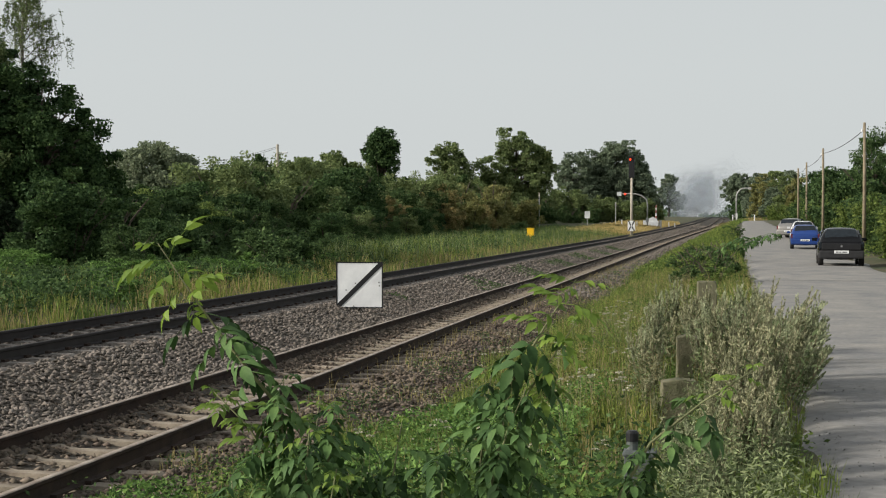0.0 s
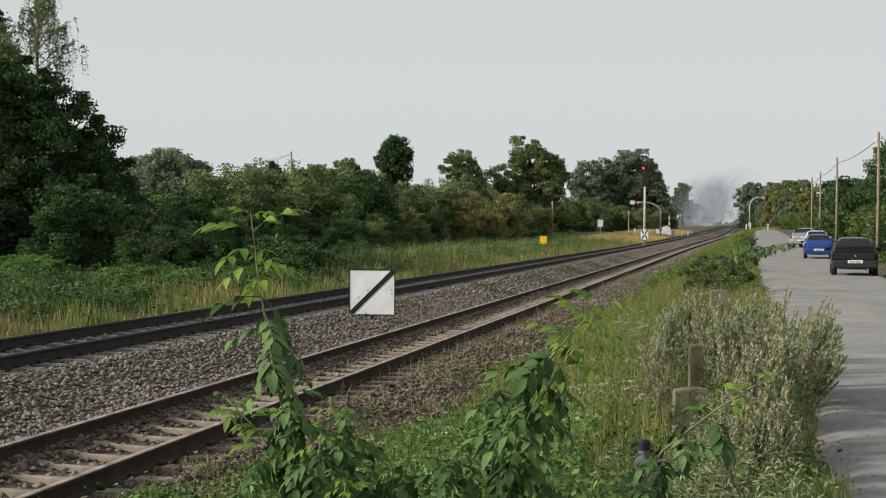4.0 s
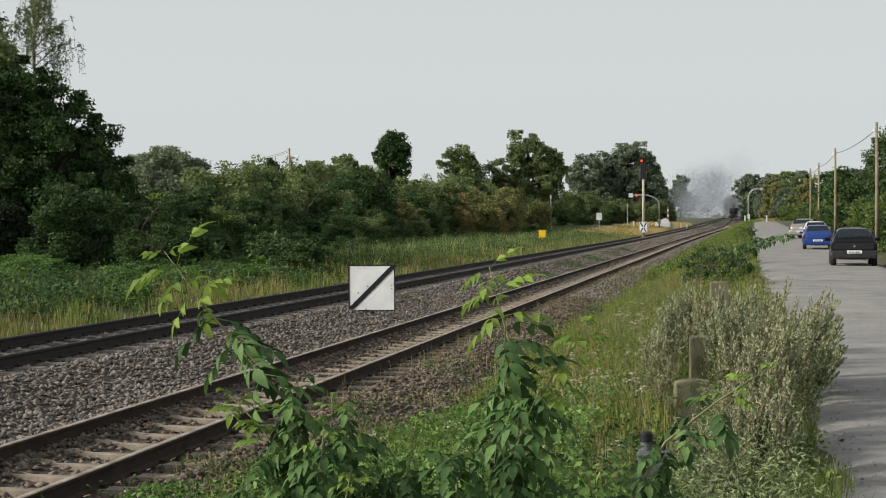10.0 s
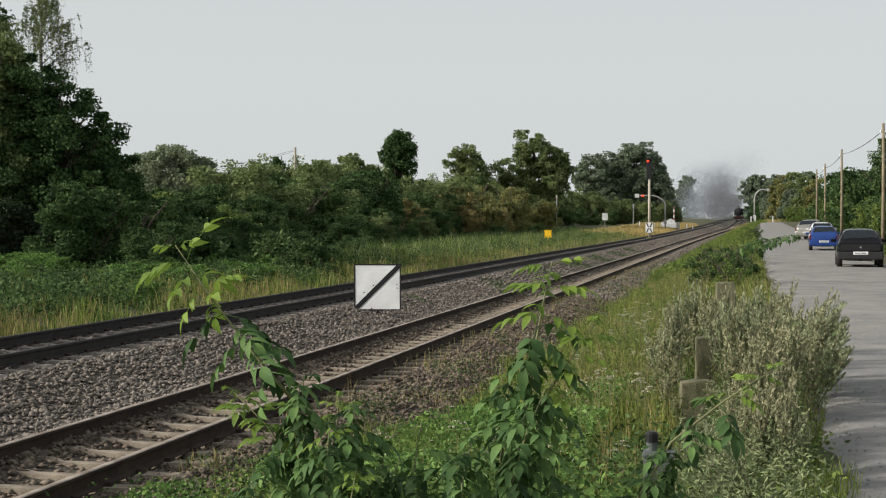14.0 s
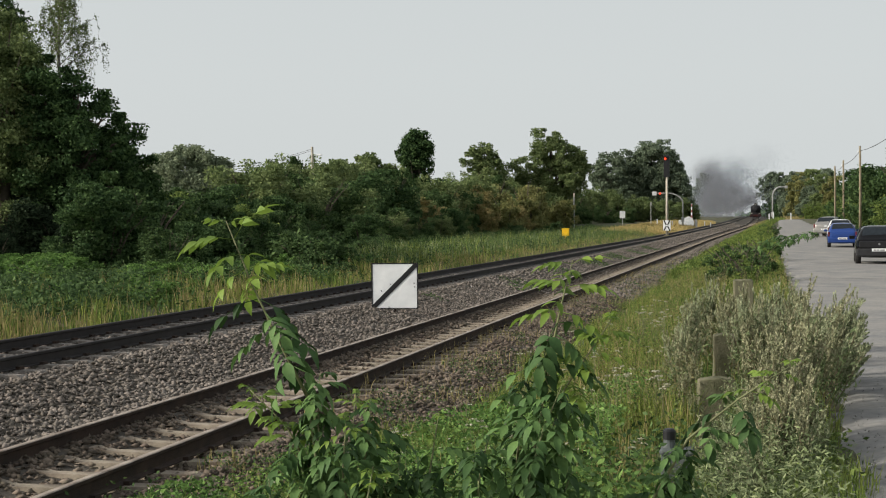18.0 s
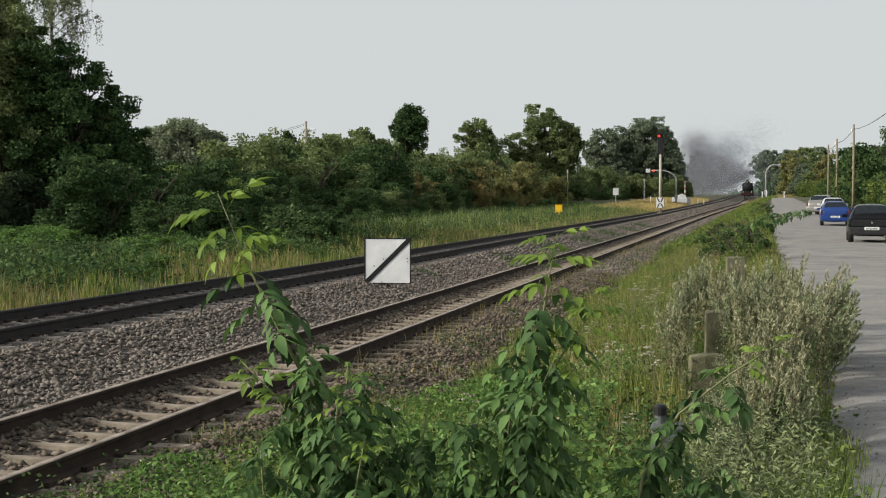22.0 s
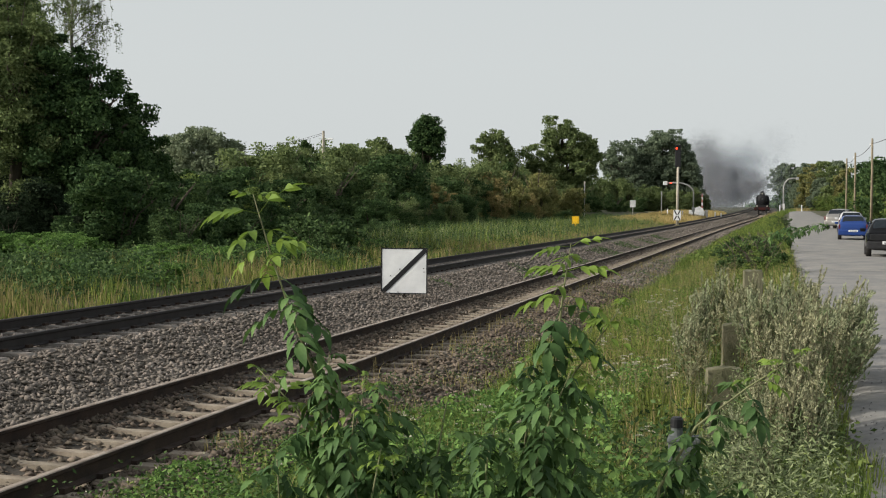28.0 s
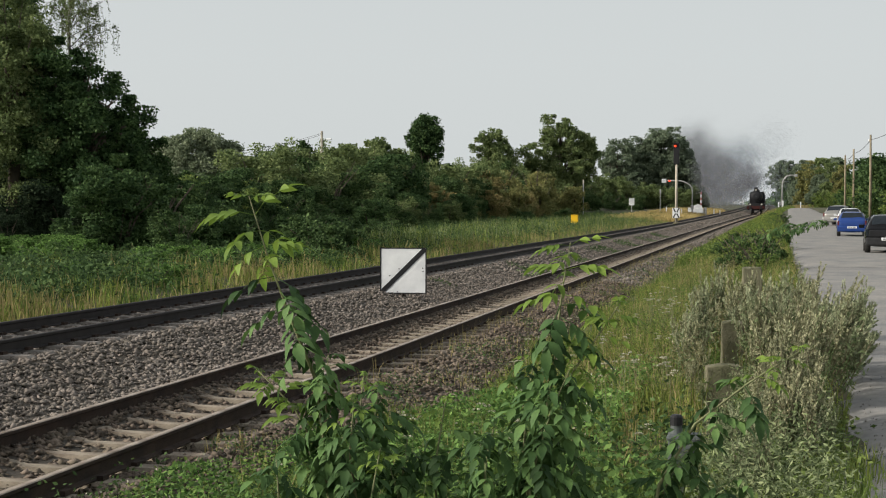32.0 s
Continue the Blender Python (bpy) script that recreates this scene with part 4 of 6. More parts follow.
herb_stuff(herb_leaves(24000, verge_sage, 22, 0.42, 0.06, 0.022, 0.24), "sage", "grey-green leafy shoots at the road edge")
grass_stuff(blades(50000, verge_far, 0.42, 0.013, rough=0.5), "grass", "long green grass on the far verge")
herb_stuff(herb_leaves(30000, verge_far, 14, 0.5, 0.16, 0.05), "leaf_light", "green herbs on the far verge")


def thicket_foot(n):
    y = 66 + 130 * rng.random(n) ** 1.2
    x = -15.6 - (2.5 + np.clip((y - 50) * 0.1, 0, 7)) * rng.random(n) ** 0.8 + track_shift(y)
    ok = patchy(x, y, 0.5) > 0.25 + 0.5 * rng.random(n)
    return x[ok], y[ok]


grass_stuff(blades(13000, thicket_foot, 0.6, 0.015, rough=0.8), "sage", "tall pale seeding grass before the thicket")
grass_stuff(blades(16000, thicket_foot, 0.6, 0.015, rough=0.8), "grass", "tall green grass before the thicket")
grass_stuff(blades(70000, left_verge, 0.3, 0.012, rough=0.9), "grass", "long green grass beyond the tracks")
grass_stuff(blades(52000, left_straw, 0.42, 0.009, rough=0.9), "straw", "dry yellow grass beyond the tracks")
herb_stuff(herb_leaves(130000, left_herbs, 26, 0.5, 0.26, 0.055), "leaf_dark", "nettles and tall herbs beyond the tracks")
herb_stuff(herb_leaves(80000, left_herbs, 24, 0.62, 0.2, 0.065), "leaf_mid", "dense green nettles beyond the tracks")
M["straw_gold"] = mat("golden_dry_grass", (0.52, 0.4, 0.17), 0.85, col2=(0.36, 0.29, 0.12), scale=0.4, island=0.35, trans=0.3, spec=0.08)
grass_stuff(blades(46000, crossing_straw, 0.6, 0.03), "straw_gold", "dry yellow meadow by the level crossing")


def bed_weeds(n):
    y = 38 + 80 * rng.random(n) ** 1.2
    x = -8.9 + 1.4 * rng.random(n)
    ok = patchy(x, y, 0.5) > 0.55 + 0.5 * rng.random(n)
    return x[ok], y[ok]


herb_stuff(herb_leaves(26000, bed_weeds, 20, 0.12, 0.12, 0.03, zf=bed_z), "leaf_mid", "low green weeds growing in the ballast between the tracks")


def shoulder(n):
    y = 13 + 75 * rng.random(n) ** 1.4
    x = -5.35 + 1.7 * rng.random(n)
    ok = patchy(x, y, 1.1) + 0.35 * (x + 4.9) > 0.35 + 0.6 * rng.random(n)
    return x[ok], y[ok]


grass_stuff(blades(4200, shoulder, 0.17, 0.005, zf=bed_z, rough=0.8), "straw", "dry grass tufts on the ballast shoulder")
herb_stuff(herb_leaves(12000, shoulder, 12, 0.09, 0.07, 0.016, zf=bed_z), "seed_head", "brownish low weeds on the ballast shoulder")
herb_stuff(herb_leaves(14000, shoulder, 14, 0.16, 0.07, 0.02, zf=bed_z), "leaf_mid", "green low weeds on the ballast shoulder")


def rail_side(n):
    y = 16 + 60 * rng.random(n)
    return -5.45 + 0.5 * rng.random(n) ** 2, y


grass_stuff(blades(700, rail_side, 0.28, 0.004, zf=lambda x, y: bed_z(x, y)), "straw", "dry stalks growing beside the rusty rail")
grass_stuff(blades(16000, far_right_straw, 0.55, 0.03), "straw", "dry yellow grass beside the far road")


# ---- board between the tracks ----
def board_sign():
    w, h = 0.545, 1.075
    t = tagged(empty("railway_board", pose(-8.48, 33.0, 0.12, 0, 0, 6)), "square white railway board with black diagonal bar and black edge", "sign")
    part("plate", boxed(-w, -0.012, 0, w, 0.012, h, 0.004), "white", t, "white enamel plate")
    bm = bmesh.new()
    for a, b, c, d in ((-w - 0.01, -0.005, w + 0.01, 0.022), (-w - 0.01, h - 0.022, w + 0.01, h + 0.005), (-w - 0.01, 0.022, -w + 0.02, h - 0.022), (w - 0.02, 0.022, w + 0.01, h - 0.022)):
        box(bm, a, -0.018, b, c, -0.0125, d)
    part("edge_band", bm, "black", t, "black edge band")
    bm = bmesh.new()
    L = math.hypot(2 * w - 0.05, h - 0.05)
    box(bm, -L / 2, -0.0205, -0.055, L / 2, -0.0125, 0.055, m=Matrix.Translation((0, 0, h / 2)) @ Matrix.Rotation(-math.atan2(h - 0.05, 2 * w - 0.05), 4, "Y"))
    part("diagonal_bar", bm, "black", t, "black diagonal bar")
    part("support_post", boxed(-0.02, 0.014, -0.45, 0.02, 0.05, 0.95, 0.004), "rail_rust", t)
    for x, z in ((0.46, 0.60), (0.47, 0.52), (-0.14, 0.04), (-0.1, 0.58), (-0.32, 0.42)):
        part("bolt", tubed([(x, -0.0125, z), (x, -0.02, z)], 0.014, 8), "rail_dark", t)
    return t


board_sign()


# ---- main signal ----
def main_signal():
    x, y = -10.2 + 0.0, 157.0
    z = float(bed_z(-9.0, y))
    t = tagged(empty("railway_signal", pose(-10.17, y, z)), "tall railway signal mast showing red above a crossed board", "signal")
    part("foundation", boxed(-0.3, -0.3, -0.5, 0.3, 0.3, 0.28, 0.03), "concrete", t)
    part("mast", tubed([(0, 0, 0.2), (0, 0, 6.5)], [0.15, 0.12], 10), "mast", t, smooth=True)
    s = part("signal_screen", boxed(-0.32, -0.12, 6.45, 0.3, 0.06, 8.85, 0.06), "black", t, "black signal screen")
    part("lens", tubed([(-0.15, -0.12, 8.45), (-0.15, -0.2, 8.45)], 0.125, 12), "red_lamp", s, "lit red lens")
    part("lens_hood", boxed(-0.36, -0.4, 8.66, 0.06, -0.1, 8.69, 0.005), "black", s)
    b = part("crossed_board", boxed(-0.4, -0.2, 0.75, 0.4, -0.17, 1.85, 0.01), "white", t, "white board with two black chevrons")
    for zz, sg in ((1.0, 1), (1.6, -1)):
        for q in (-1, 1):
            bm = bmesh.new()
            box(bm, -0.27, -0.215, -0.06, 0.27, -0.205, 0.06, m=Matrix.Translation((q * 0.19, 0, zz)) @ Matrix.Rotation(q * sg * 1.1, 4, "Y"))
            part("chevron_bar", bm, "black", b, "black bar")
    return t


main_signal()


# ---- level crossing ----
def crossing_lamp(x, y, side, name, h, reach):
    z = float(ground_z(x, y))
    t = tagged(empty(name, pose(x, y, z)), "curved galvanised crossing mast with hanging light unit", "signal mast")
    pts = [(0, 0, -0.2), (0, 0, h - 1.6)] + [(side * reach * 0.55 * (1 - math.cos(a)), 0, h - 1.6 + 1.6 * math.sin(a)) for a in (0.3, 0.6, 0.95, 1.3, 1.57)] + [(side * reach, 0, h)]
    part("mast", tubed(pts, 0.11, 8), "steel", t, smooth=True)
    w = 0.35 if side < 0 else 0.24
    part("light_unit", boxed(side * reach - w, -0.2, h - w, side * reach + w, 0.15, h + w * 0.8, 0.05), "white" if side < 0 else "steel", t, "pale light unit")
    part("control_box", boxed(-0.25, -0.25, 1.0, 0.25, -0.15, 1.7, 0.05), "steel", t)
    return t


ml = crossing_lamp(-12.7, 235, -1, "crossing_mast", 5.6, 4.5)
lamp_bm = tubed([(-3.6, -0.25, 5.55), (-3.6, -0.35, 5.55)], 0.16, 12)
part("red_light", lamp_bm, "red_lamp", ml, "lit red crossing light")
crossing_lamp(1.3, 235, 1, "crossing_mast", 5.7, 2.1)
CRY = 236.0


M["faded_red"] = mat("faded_red_paint", (0.5, 0.2, 0.17), 0.6, scale=5, fine=0.1)


def barrier(x, y):
    z = float(ground_z(x, y))
    t = tagged(empty("barrier_machine", pose(x, y, z + 0.45)), "white crossing barrier drive with raised red and white pole", "barrier")
    part("housing", boxed(-1.15, -0.4, -0.5, 0.75, 0.4, 0.75, 0.12), "white", t)
    bm = bmesh.new()
    prof = [(-1.0, 0.74), (0.6, 0.74), (0.45, 1.15), (-0.1, 1.45), (-0.75, 1.2)]
    lo, hi = [bm.verts.new((px, -0.3, pz)) for px, pz in prof], [bm.verts.new((px, 0.3, pz)) for px, pz in prof]
    bm.faces.new(lo)
    bm.faces.new(hi[::-1])
    for k in range(5):
        bm.faces.new((lo[k], hi[k], hi[(k + 1) % 5], lo[(k + 1) % 5]))
    bmesh.ops.recalc_face_normals(bm, faces=bm.faces)
    part("cover", bm, "white", t)
    part("counterweight", boxed(-1.75, -0.3, 0.1, -1.16, 0.3, 0.85, 0.06), "white", t)
    for i in range(6):
        part("pole_band", tubed([(0.35, 0, 0.7 + i * 0.45), (0.35, 0, 1.15 + i * 0.45)], 0.15 - i * 0.016, 8), "faded_red" if i % 2 else "white", t)
    part("drive_box", boxed(0.8, -0.25, -0.45, 1.25, 0.25, 0.9, 0.05), "steel", t)
    return t


barrier(-11.8, CRY + 2)


def post(name, x, y, h, w, m, label, category="post"):
    t = part(name, boxed(-w / 2, -w / 2, -0.3, w / 2, w / 2, h, w * 0.12), m)
    t.matrix_basis = pose(x, y, float(ground_z(x, y)))
    return tagged(t, label, category)


for x, y, h in ((-9.2, 233, 1.5), (-8.3, 234, 1.3), (-17.0, 238, 1.2), (0.75, 228, 1.6), (1.35, 226, 1.5), (4.4, 250, 1.1), (-14.2, 232, 1.1)):
    post("crossing_post", x, y, h, 0.16, "white", "short white post at the level crossing")


def cabinet_box(x, y, z0):
    t = tagged(empty("cable_box", pose(x, y, z0)), "small bright yellow trackside box on a post", "cable box")
    part("housing", boxed(-0.34, -0.2, 0.55, 0.34, 0.2, 1.25, 0.04), "yellow", t)
    part("lid", boxed(-0.37, -0.23, 1.252, 0.37, 0.23, 1.32, 0.02), "yellow", t)
    part("foot", boxed(-0.08, -0.08, -0.4, 0.08, 0.08, 0.552), "yellow", t)


cabinet_box(-19.1, 142, float(ground_z(-19.1, 142)) - 0.1)


def small_sign(x, y, h, w, hh, label, m="white"):
    z = float(ground_z(x, y))
    t = tagged(empty("trackside_sign", pose(x, y, z)), label, "sign")
    part("post", tubed([(0, 0, -0.2), (0, 0, h)], 0.06, 8), "steel", t)
    part("plate", boxed(-w / 2, -0.07, h - hh, w / 2, -0.062, h, 0.003), m, t)


small_sign(-21.4, 225, 2.6, 0.85, 1.1, "pale sign plate on a post beside the tracks")
small_sign(-25.7, 200, 5.2, 0.18, 0.5, "slim pale post standing before the trees", "mast")
small_sign(-18.0, 238, 4.0, 0.25, 0.6, "slim grey post near the level crossing", "steel")


# ---- pale house far down the line ----
def far_house(x, y):
    t = tagged(empty("house", pose(x, y, 1.5)), "pale gabled house far off behind the smoke", "house")
    wall = part("wall", boxed(-3, -4, -0.5, 3, 4, 5.6), "white", t)
    bm = bmesh.new()
    v = [bm.verts.new(p) for p in ((-3.4, -4.3, 5.55), (3.4, -4.3, 5.55), (0, -4.3, 8.6), (-3.4, 4.3, 5.55), (3.4, 4.3, 5.55), (0, 4.3, 8.6))]
    for f in ((0, 1, 2), (5, 4, 3), (0, 2, 5, 3), (1, 4, 5, 2), (0, 3, 4, 1)):
        bm.faces.new([v[k] for k in f])
    part("roof", bm, "slate_roof", t)
    for xx in (-1.5, 1.5):
        for z in (1.2, 3.6):
            part("window", boxed(xx - 0.5, -4.05, z, xx + 0.5, -4.004, z + 1.3), "black", t)


M["slate_roof"] = mat("grey_roof_tiles", (0.2, 0.18, 0.17), 0.85, scale=2)
far_house(-18.6, 800)


# ---- utility poles ----
def utility_pole(x, y, top, label="weathered wooden utility pole rising from the hedge"):
    z = float(ground_z(x, y))
    t = tagged(empty("utility_pole", pose(x, y, z)), label, "pole", group="poles along the road")
    h = top - z
    part("pole", tubed([(0, 0, -0.3), (0.02, 0, h * 0.5), (0, 0, h)], [0.1, 0.088, 0.068], 10), "pole_wood", t, smooth=True)
    for xx in (-0.12,):
        part("insulator", tubed([(xx, 0, h - 0.47), (xx, 0, h - 0.33)], [0.05, 0.03], 8), "white", t)
    return Vector((x, y, z + h - 0.35))


tops = [utility_pole(6.75, 76, 7.1), utility_pole(6.6, 106, 7.25), utility_pole(6.6, 128, 7.1), utility_pole(6.55, 142, 7.1)]


def cable(a, b, sag, label="thin sagging overhead cable"):
    pts = [tuple(a.lerp(b, k / 10) - Vector((0, 0, sag * 4 * (k / 10) * (1 - k / 10)))) for k in range(11)]
    tagged(part("overhead_cable", tubed(pts, 0.018, 4), "rail_dark"), label, "cable")


for a, b in zip(tops, tops[1:]):
    cable(a, b, 0.22)


def street_lamp(x, y, top):
    z = float(ground_z(x, y))
    t = tagged(empty("street_lamp", pose(x, y, z)), "pale pole with a small lamp head above the thicket", "street lamp")
    h = top - z
    part("pole", tubed([(0, 0, -0.3), (0, 0, h)], [0.17, 0.12], 8), "mast", t)
    part("arm", tubed([(0, 0, h - 0.95), (0.5, 0, h - 0.75)], 0.035, 6), "steel", t)
    part("lamp_head", boxed(0.45, -0.12, h - 0.85, 0.95, 0.12, h - 0.7, 0.04), "white", t)
    return Vector((x, y, z + h - 0.2))


lt = street_lamp(-41.3, 130, 9.2)
cable(lt, Vector((-50.0, 131, 7.4)), 0.2)
cable(lt - Vector((0, 0, 0.12)), Vector((-50.0, 131, 7.2)), 0.25)



# ---- parked cars ----
def paint(name, col, rough=0.3, metal=0.2, coat=0.2, spec=0.3):
    return mat(name, col, rough, metal=metal, col2=tuple(c * 0.88 for c in col), scale=2.0, fine=0.1, bump_scale=14, coat=coat, spec=spec)


M["glass"] = mat("tinted_car_glass", (0.02, 0.026, 0.032), 0.06, spec=0.4, fine=0.05)
M["tyre"] = mat("tyre_rubber", (0.022, 0.021, 0.02), 0.9, bump_scale=60)
M["rim"] = mat("dull_silver_wheel", (0.32, 0.32, 0.33), 0.45, metal=0.6)
M["plastic"] = mat("grey_black_plastic", (0.03, 0.03, 0.032), 0.6)
M["tail_red"] = mat("red_tail_lamp", (0.14, 0.01, 0.01), 0.3, spec=0.6, fine=0.05)
M["paint_black"] = paint("dusty_black_car_paint", (0.008, 0.008, 0.009), 0.2, 0.0, 0.0, 0.16)
M["paint_blue"] = paint("bright_blue_car_paint", (0.022, 0.06, 0.24), 0.3)
M["paint_silver"] = paint("silver_car_paint", (0.32, 0.31, 0.29), 0.35, 0.5)
M["paint_white"] = paint("white_car_paint", (0.62, 0.63, 0.64), 0.35, 0.0)

CAR_SECTIONS = [  # y, bottom, shoulder, top, half width, half width on top
    (0.00, 0.40, 0.72, 0.80, 0.66, 0.60), (0.05, 0.30, 0.86, 0.92, 0.76, 0.68), (0.20, 0.25, 0.92, 0.98, 0.81, 0.70),
    (0.34, 0.24, 0.94, 1.12, 0.82, 0.66), (0.56, 0.24, 0.95, 1.36, 0.83, 0.575), (0.80, 0.24, 0.95, 1.43, 0.83, 0.56),
    (1.40, 0.24, 0.94, 1.46, 0.83, 0.56), (2.05, 0.24, 0.93, 1.42, 0.83, 0.55), (2.45, 0.24, 0.92, 1.24, 0.82, 0.62),
    (2.85, 0.24, 0.90, 0.96, 0.82, 0.70), (3.35, 0.26, 0.78, 0.86, 0.80, 0.66), (3.65, 0.30, 0.66, 0.74, 0.72, 0.58), (3.74, 0.38, 0.58, 0.62, 0.60, 0.50)]


def car_ring(s, grow=0.0):
    y, b, sh, t, w, wt = s
    half = [(w * 0.88, b), (w * 0.98, b + 0.1), (w, b + (sh - b) * 0.55), (w * 0.965, sh), (wt + (w * 0.965 - wt) * 0.12, t - (t - sh) * 0.12), (wt * 0.82, t)]
    return [Vector((x + grow, y, z)) for x, z in half] + [Vector((-x - grow, y, z)) for x, z in reversed(half)]


def hatchback(x, y, color, label, turn=0.0, length=1.0, mirror=True, size=1.0):
    z = float(ground_z(x, y)) + 0.04
    car = tagged(empty("parked_car", pose(x, y, z, 0, 0, turn)), label, "car", group="cars parked along the road")
    bm = bmesh.new()
    rings = [[bm.verts.new(p) for p in car_ring(s)] for s in CAR_SECTIONS]
    for a, b in zip(rings, rings[1:]):
        for k in range(12):
            bm.faces.new((a[k], b[k], b[(k + 1) % 12], a[(k + 1) % 12]))
    bm.faces.new(rings[0])
    bm.faces.new(rings[-1][::-1])
    bmesh.ops.recalc_face_normals(bm, faces=bm.faces)
    body = part("body", bm, color, car, smooth=True)
    mod = body.modifiers.new("round", "SUBSURF")
    mod.levels = mod.render_levels = 1

    def pane(name, pts, off, parent=body, m="glass"):
        b = bmesh.new()
        p = [Vector(q) for q in pts]
        n = (p[1] - p[0]).cross(p[2] - p[0]).normalized()
        if n.dot(Vector(off)) < 0:
            n = -n
        lo, hi = [b.verts.new(q - n * 0.01) for q in p], [b.verts.new(q + n * 0.012) for q in p]
        b.faces.new(hi)
        b.faces.new(lo[::-1])
        for k in range(len(p)):
            b.faces.new((lo[k], lo[(k + 1) % len(p)], hi[(k + 1) % len(p)], hi[k]))
        bmesh.ops.recalc_face_normals(b, faces=b.faces)
        return part(name, b, m, parent)
    pane("rear_window", [(-0.60, 0.255, 0.985), (0.60, 0.255, 0.985), (0.575, 0.40, 1.20), (0.50, 0.56, 1.375), (-0.50, 0.56, 1.375), (-0.575, 0.40, 1.20)], (0, -1, 0.6))
    for s in (-1, 1):
        pane("side_window", [(s * 0.765, 0.75, 0.99), (s * 0.765, 1.5, 0.985), (s * 0.655, 1.5, 1.36), (s * 0.645, 0.95, 1.35)], (s, 0, 0.2))
        pane("side_window", [(s * 0.765, 1.56, 0.985), (s * 0.755, 2.5, 0.97), (s * 0.65, 2.0, 1.34), (s * 0.655, 1.56, 1.36)], (s, 0, 0.2))
        part("tail_lamp", boxed(s * 0.745 - 0.05, 0.03, 0.66, s * 0.745 + 0.05, 0.2, 0.92, 0.03), "glass" if color == "paint_black" else "tail_red", car)
        if mirror:
            part("wing_mirror", boxed(s * 0.90 - 0.1, 2.2, 0.92, s * 0.90 + 0.1, 2.32, 1.05, 0.03), color, car)
        for wy in (0.66, 2.98):
            w = part("wheel", tubed([(s * 0.62, wy, 0.285), (s * 0.80, wy, 0.285)], 0.16, 16), "rim", car, smooth=False)
            b = bmesh.new()
            pr = [(0.63, 0.2), (0.62, 0.265), (0.655, 0.288), (0.785, 0.288), (0.815, 0.265), (0.805, 0.19), (0.78, 0.18)]
            rg = [[b.verts.new((s * px, wy + math.cos(a) * r, 0.285 + math.sin(a) * r)) for a in [k * math.pi / 10 for k in range(20)]] for px, r in pr]
            for p, q in zip(rg, rg[1:]):
                for k in range(20):
                    b.faces.new((p[k], p[(k + 1) % 20], q[(k + 1) % 20], q[k]))
            bmesh.ops.recalc_face_normals(b, faces=b.faces)
            part("tyre", b, "tyre", w, smooth=True)
    pane("windscreen", [(-0.68, 2.80, 0.99), (0.68, 2.80, 0.99), (0.56, 2.12, 1.40), (-0.56, 2.12, 1.40)], (0, 1, 0.6))
    bump = part("bumper", boxed(-0.80, -0.06, 0.30, 0.80, 0.22, 0.60, 0.06), color if color != "paint_black" else "plastic", car)
    plate = part("licence_plate", boxed(-0.26, -0.012, 0.62, 0.26, 0.004, 0.73, 0.004), "white", car, "white licence plate")
    plate.location = (0, -0.055, -0.13)
    for k, w in enumerate((0.09, 0.07, 0.16)):
        x0 = (-0.2, -0.08, 0.03)[k]
        part("plate_bar", boxed(x0, -0.0165, 0.645, x0 + w, -0.0125, 0.69), "rim", plate)
    if color == "paint_black":
        part("tailgate_trim", boxed(-0.7, -0.03, 0.62, 0.7, 0.1, 0.86, 0.03), "black", car, "black tailgate band")
        part("maker_badge", tubed([(0, -0.034, 0.76), (0, -0.04, 0.76)], 0.04, 12), "rim", car)
    part("rear_wiper", tubed([(0, 0.245, 0.99), (0.28, 0.26, 1.02)], 0.012, 5), "plastic", car)
    part("exhaust", tubed([(0.45, -0.04, 0.27), (0.45, 0.3, 0.27)], 0.03, 8), "rim", car)
    car.scale = (1.04 * size, length * size, 1.02 * size)
    return car


hatchback(4.22, 56.6, "paint_black", "black small hatchback parked on the gravel road", -2.0)
hatchback(4.12, 80.8, "paint_blue", "bright blue hatchback parked on the gravel road", -2.0, size=0.92)
hatchback(4.75, 95.5, "paint_white", "white hatchback parked behind the blue one", -1.5, size=0.95)
hatchback(4.25, 107.0, "paint_silver", "silver-grey car parked at the bend of the road", -14.0, 1.12)


# ---- steam locomotive ----
M["loco_black"] = mat("sooty_black_boiler", (0.016, 0.016, 0.018), 0.55, metal=0.1, scale=2)
M["loco_red"] = mat("red_buffer_beam", (0.05, 0.01, 0.008), 0.6, scale=3, fine=0.15)
M["loco_lamp"] = mat("lit_white_headlamp", (0.4, 0.39, 0.35), 0.3, emit=0.03, fine=0.0)
M["loco_grey"] = mat("grey_smokebox_rim", (0.03, 0.03, 0.033), 0.5, metal=0.3)


def loco_pose(s):
    """On the right-hand track, s metres down the line."""
    y = s
    slope = (float(track_shift(y + 4)) - float(track_shift(y))) / 4
    return pose(TRACK_R + float(track_shift(y)), y, float(track_rise(y)), 0, 0, -math.degrees(math.atan(slope)) * (0.12 if y < 470 else 1))


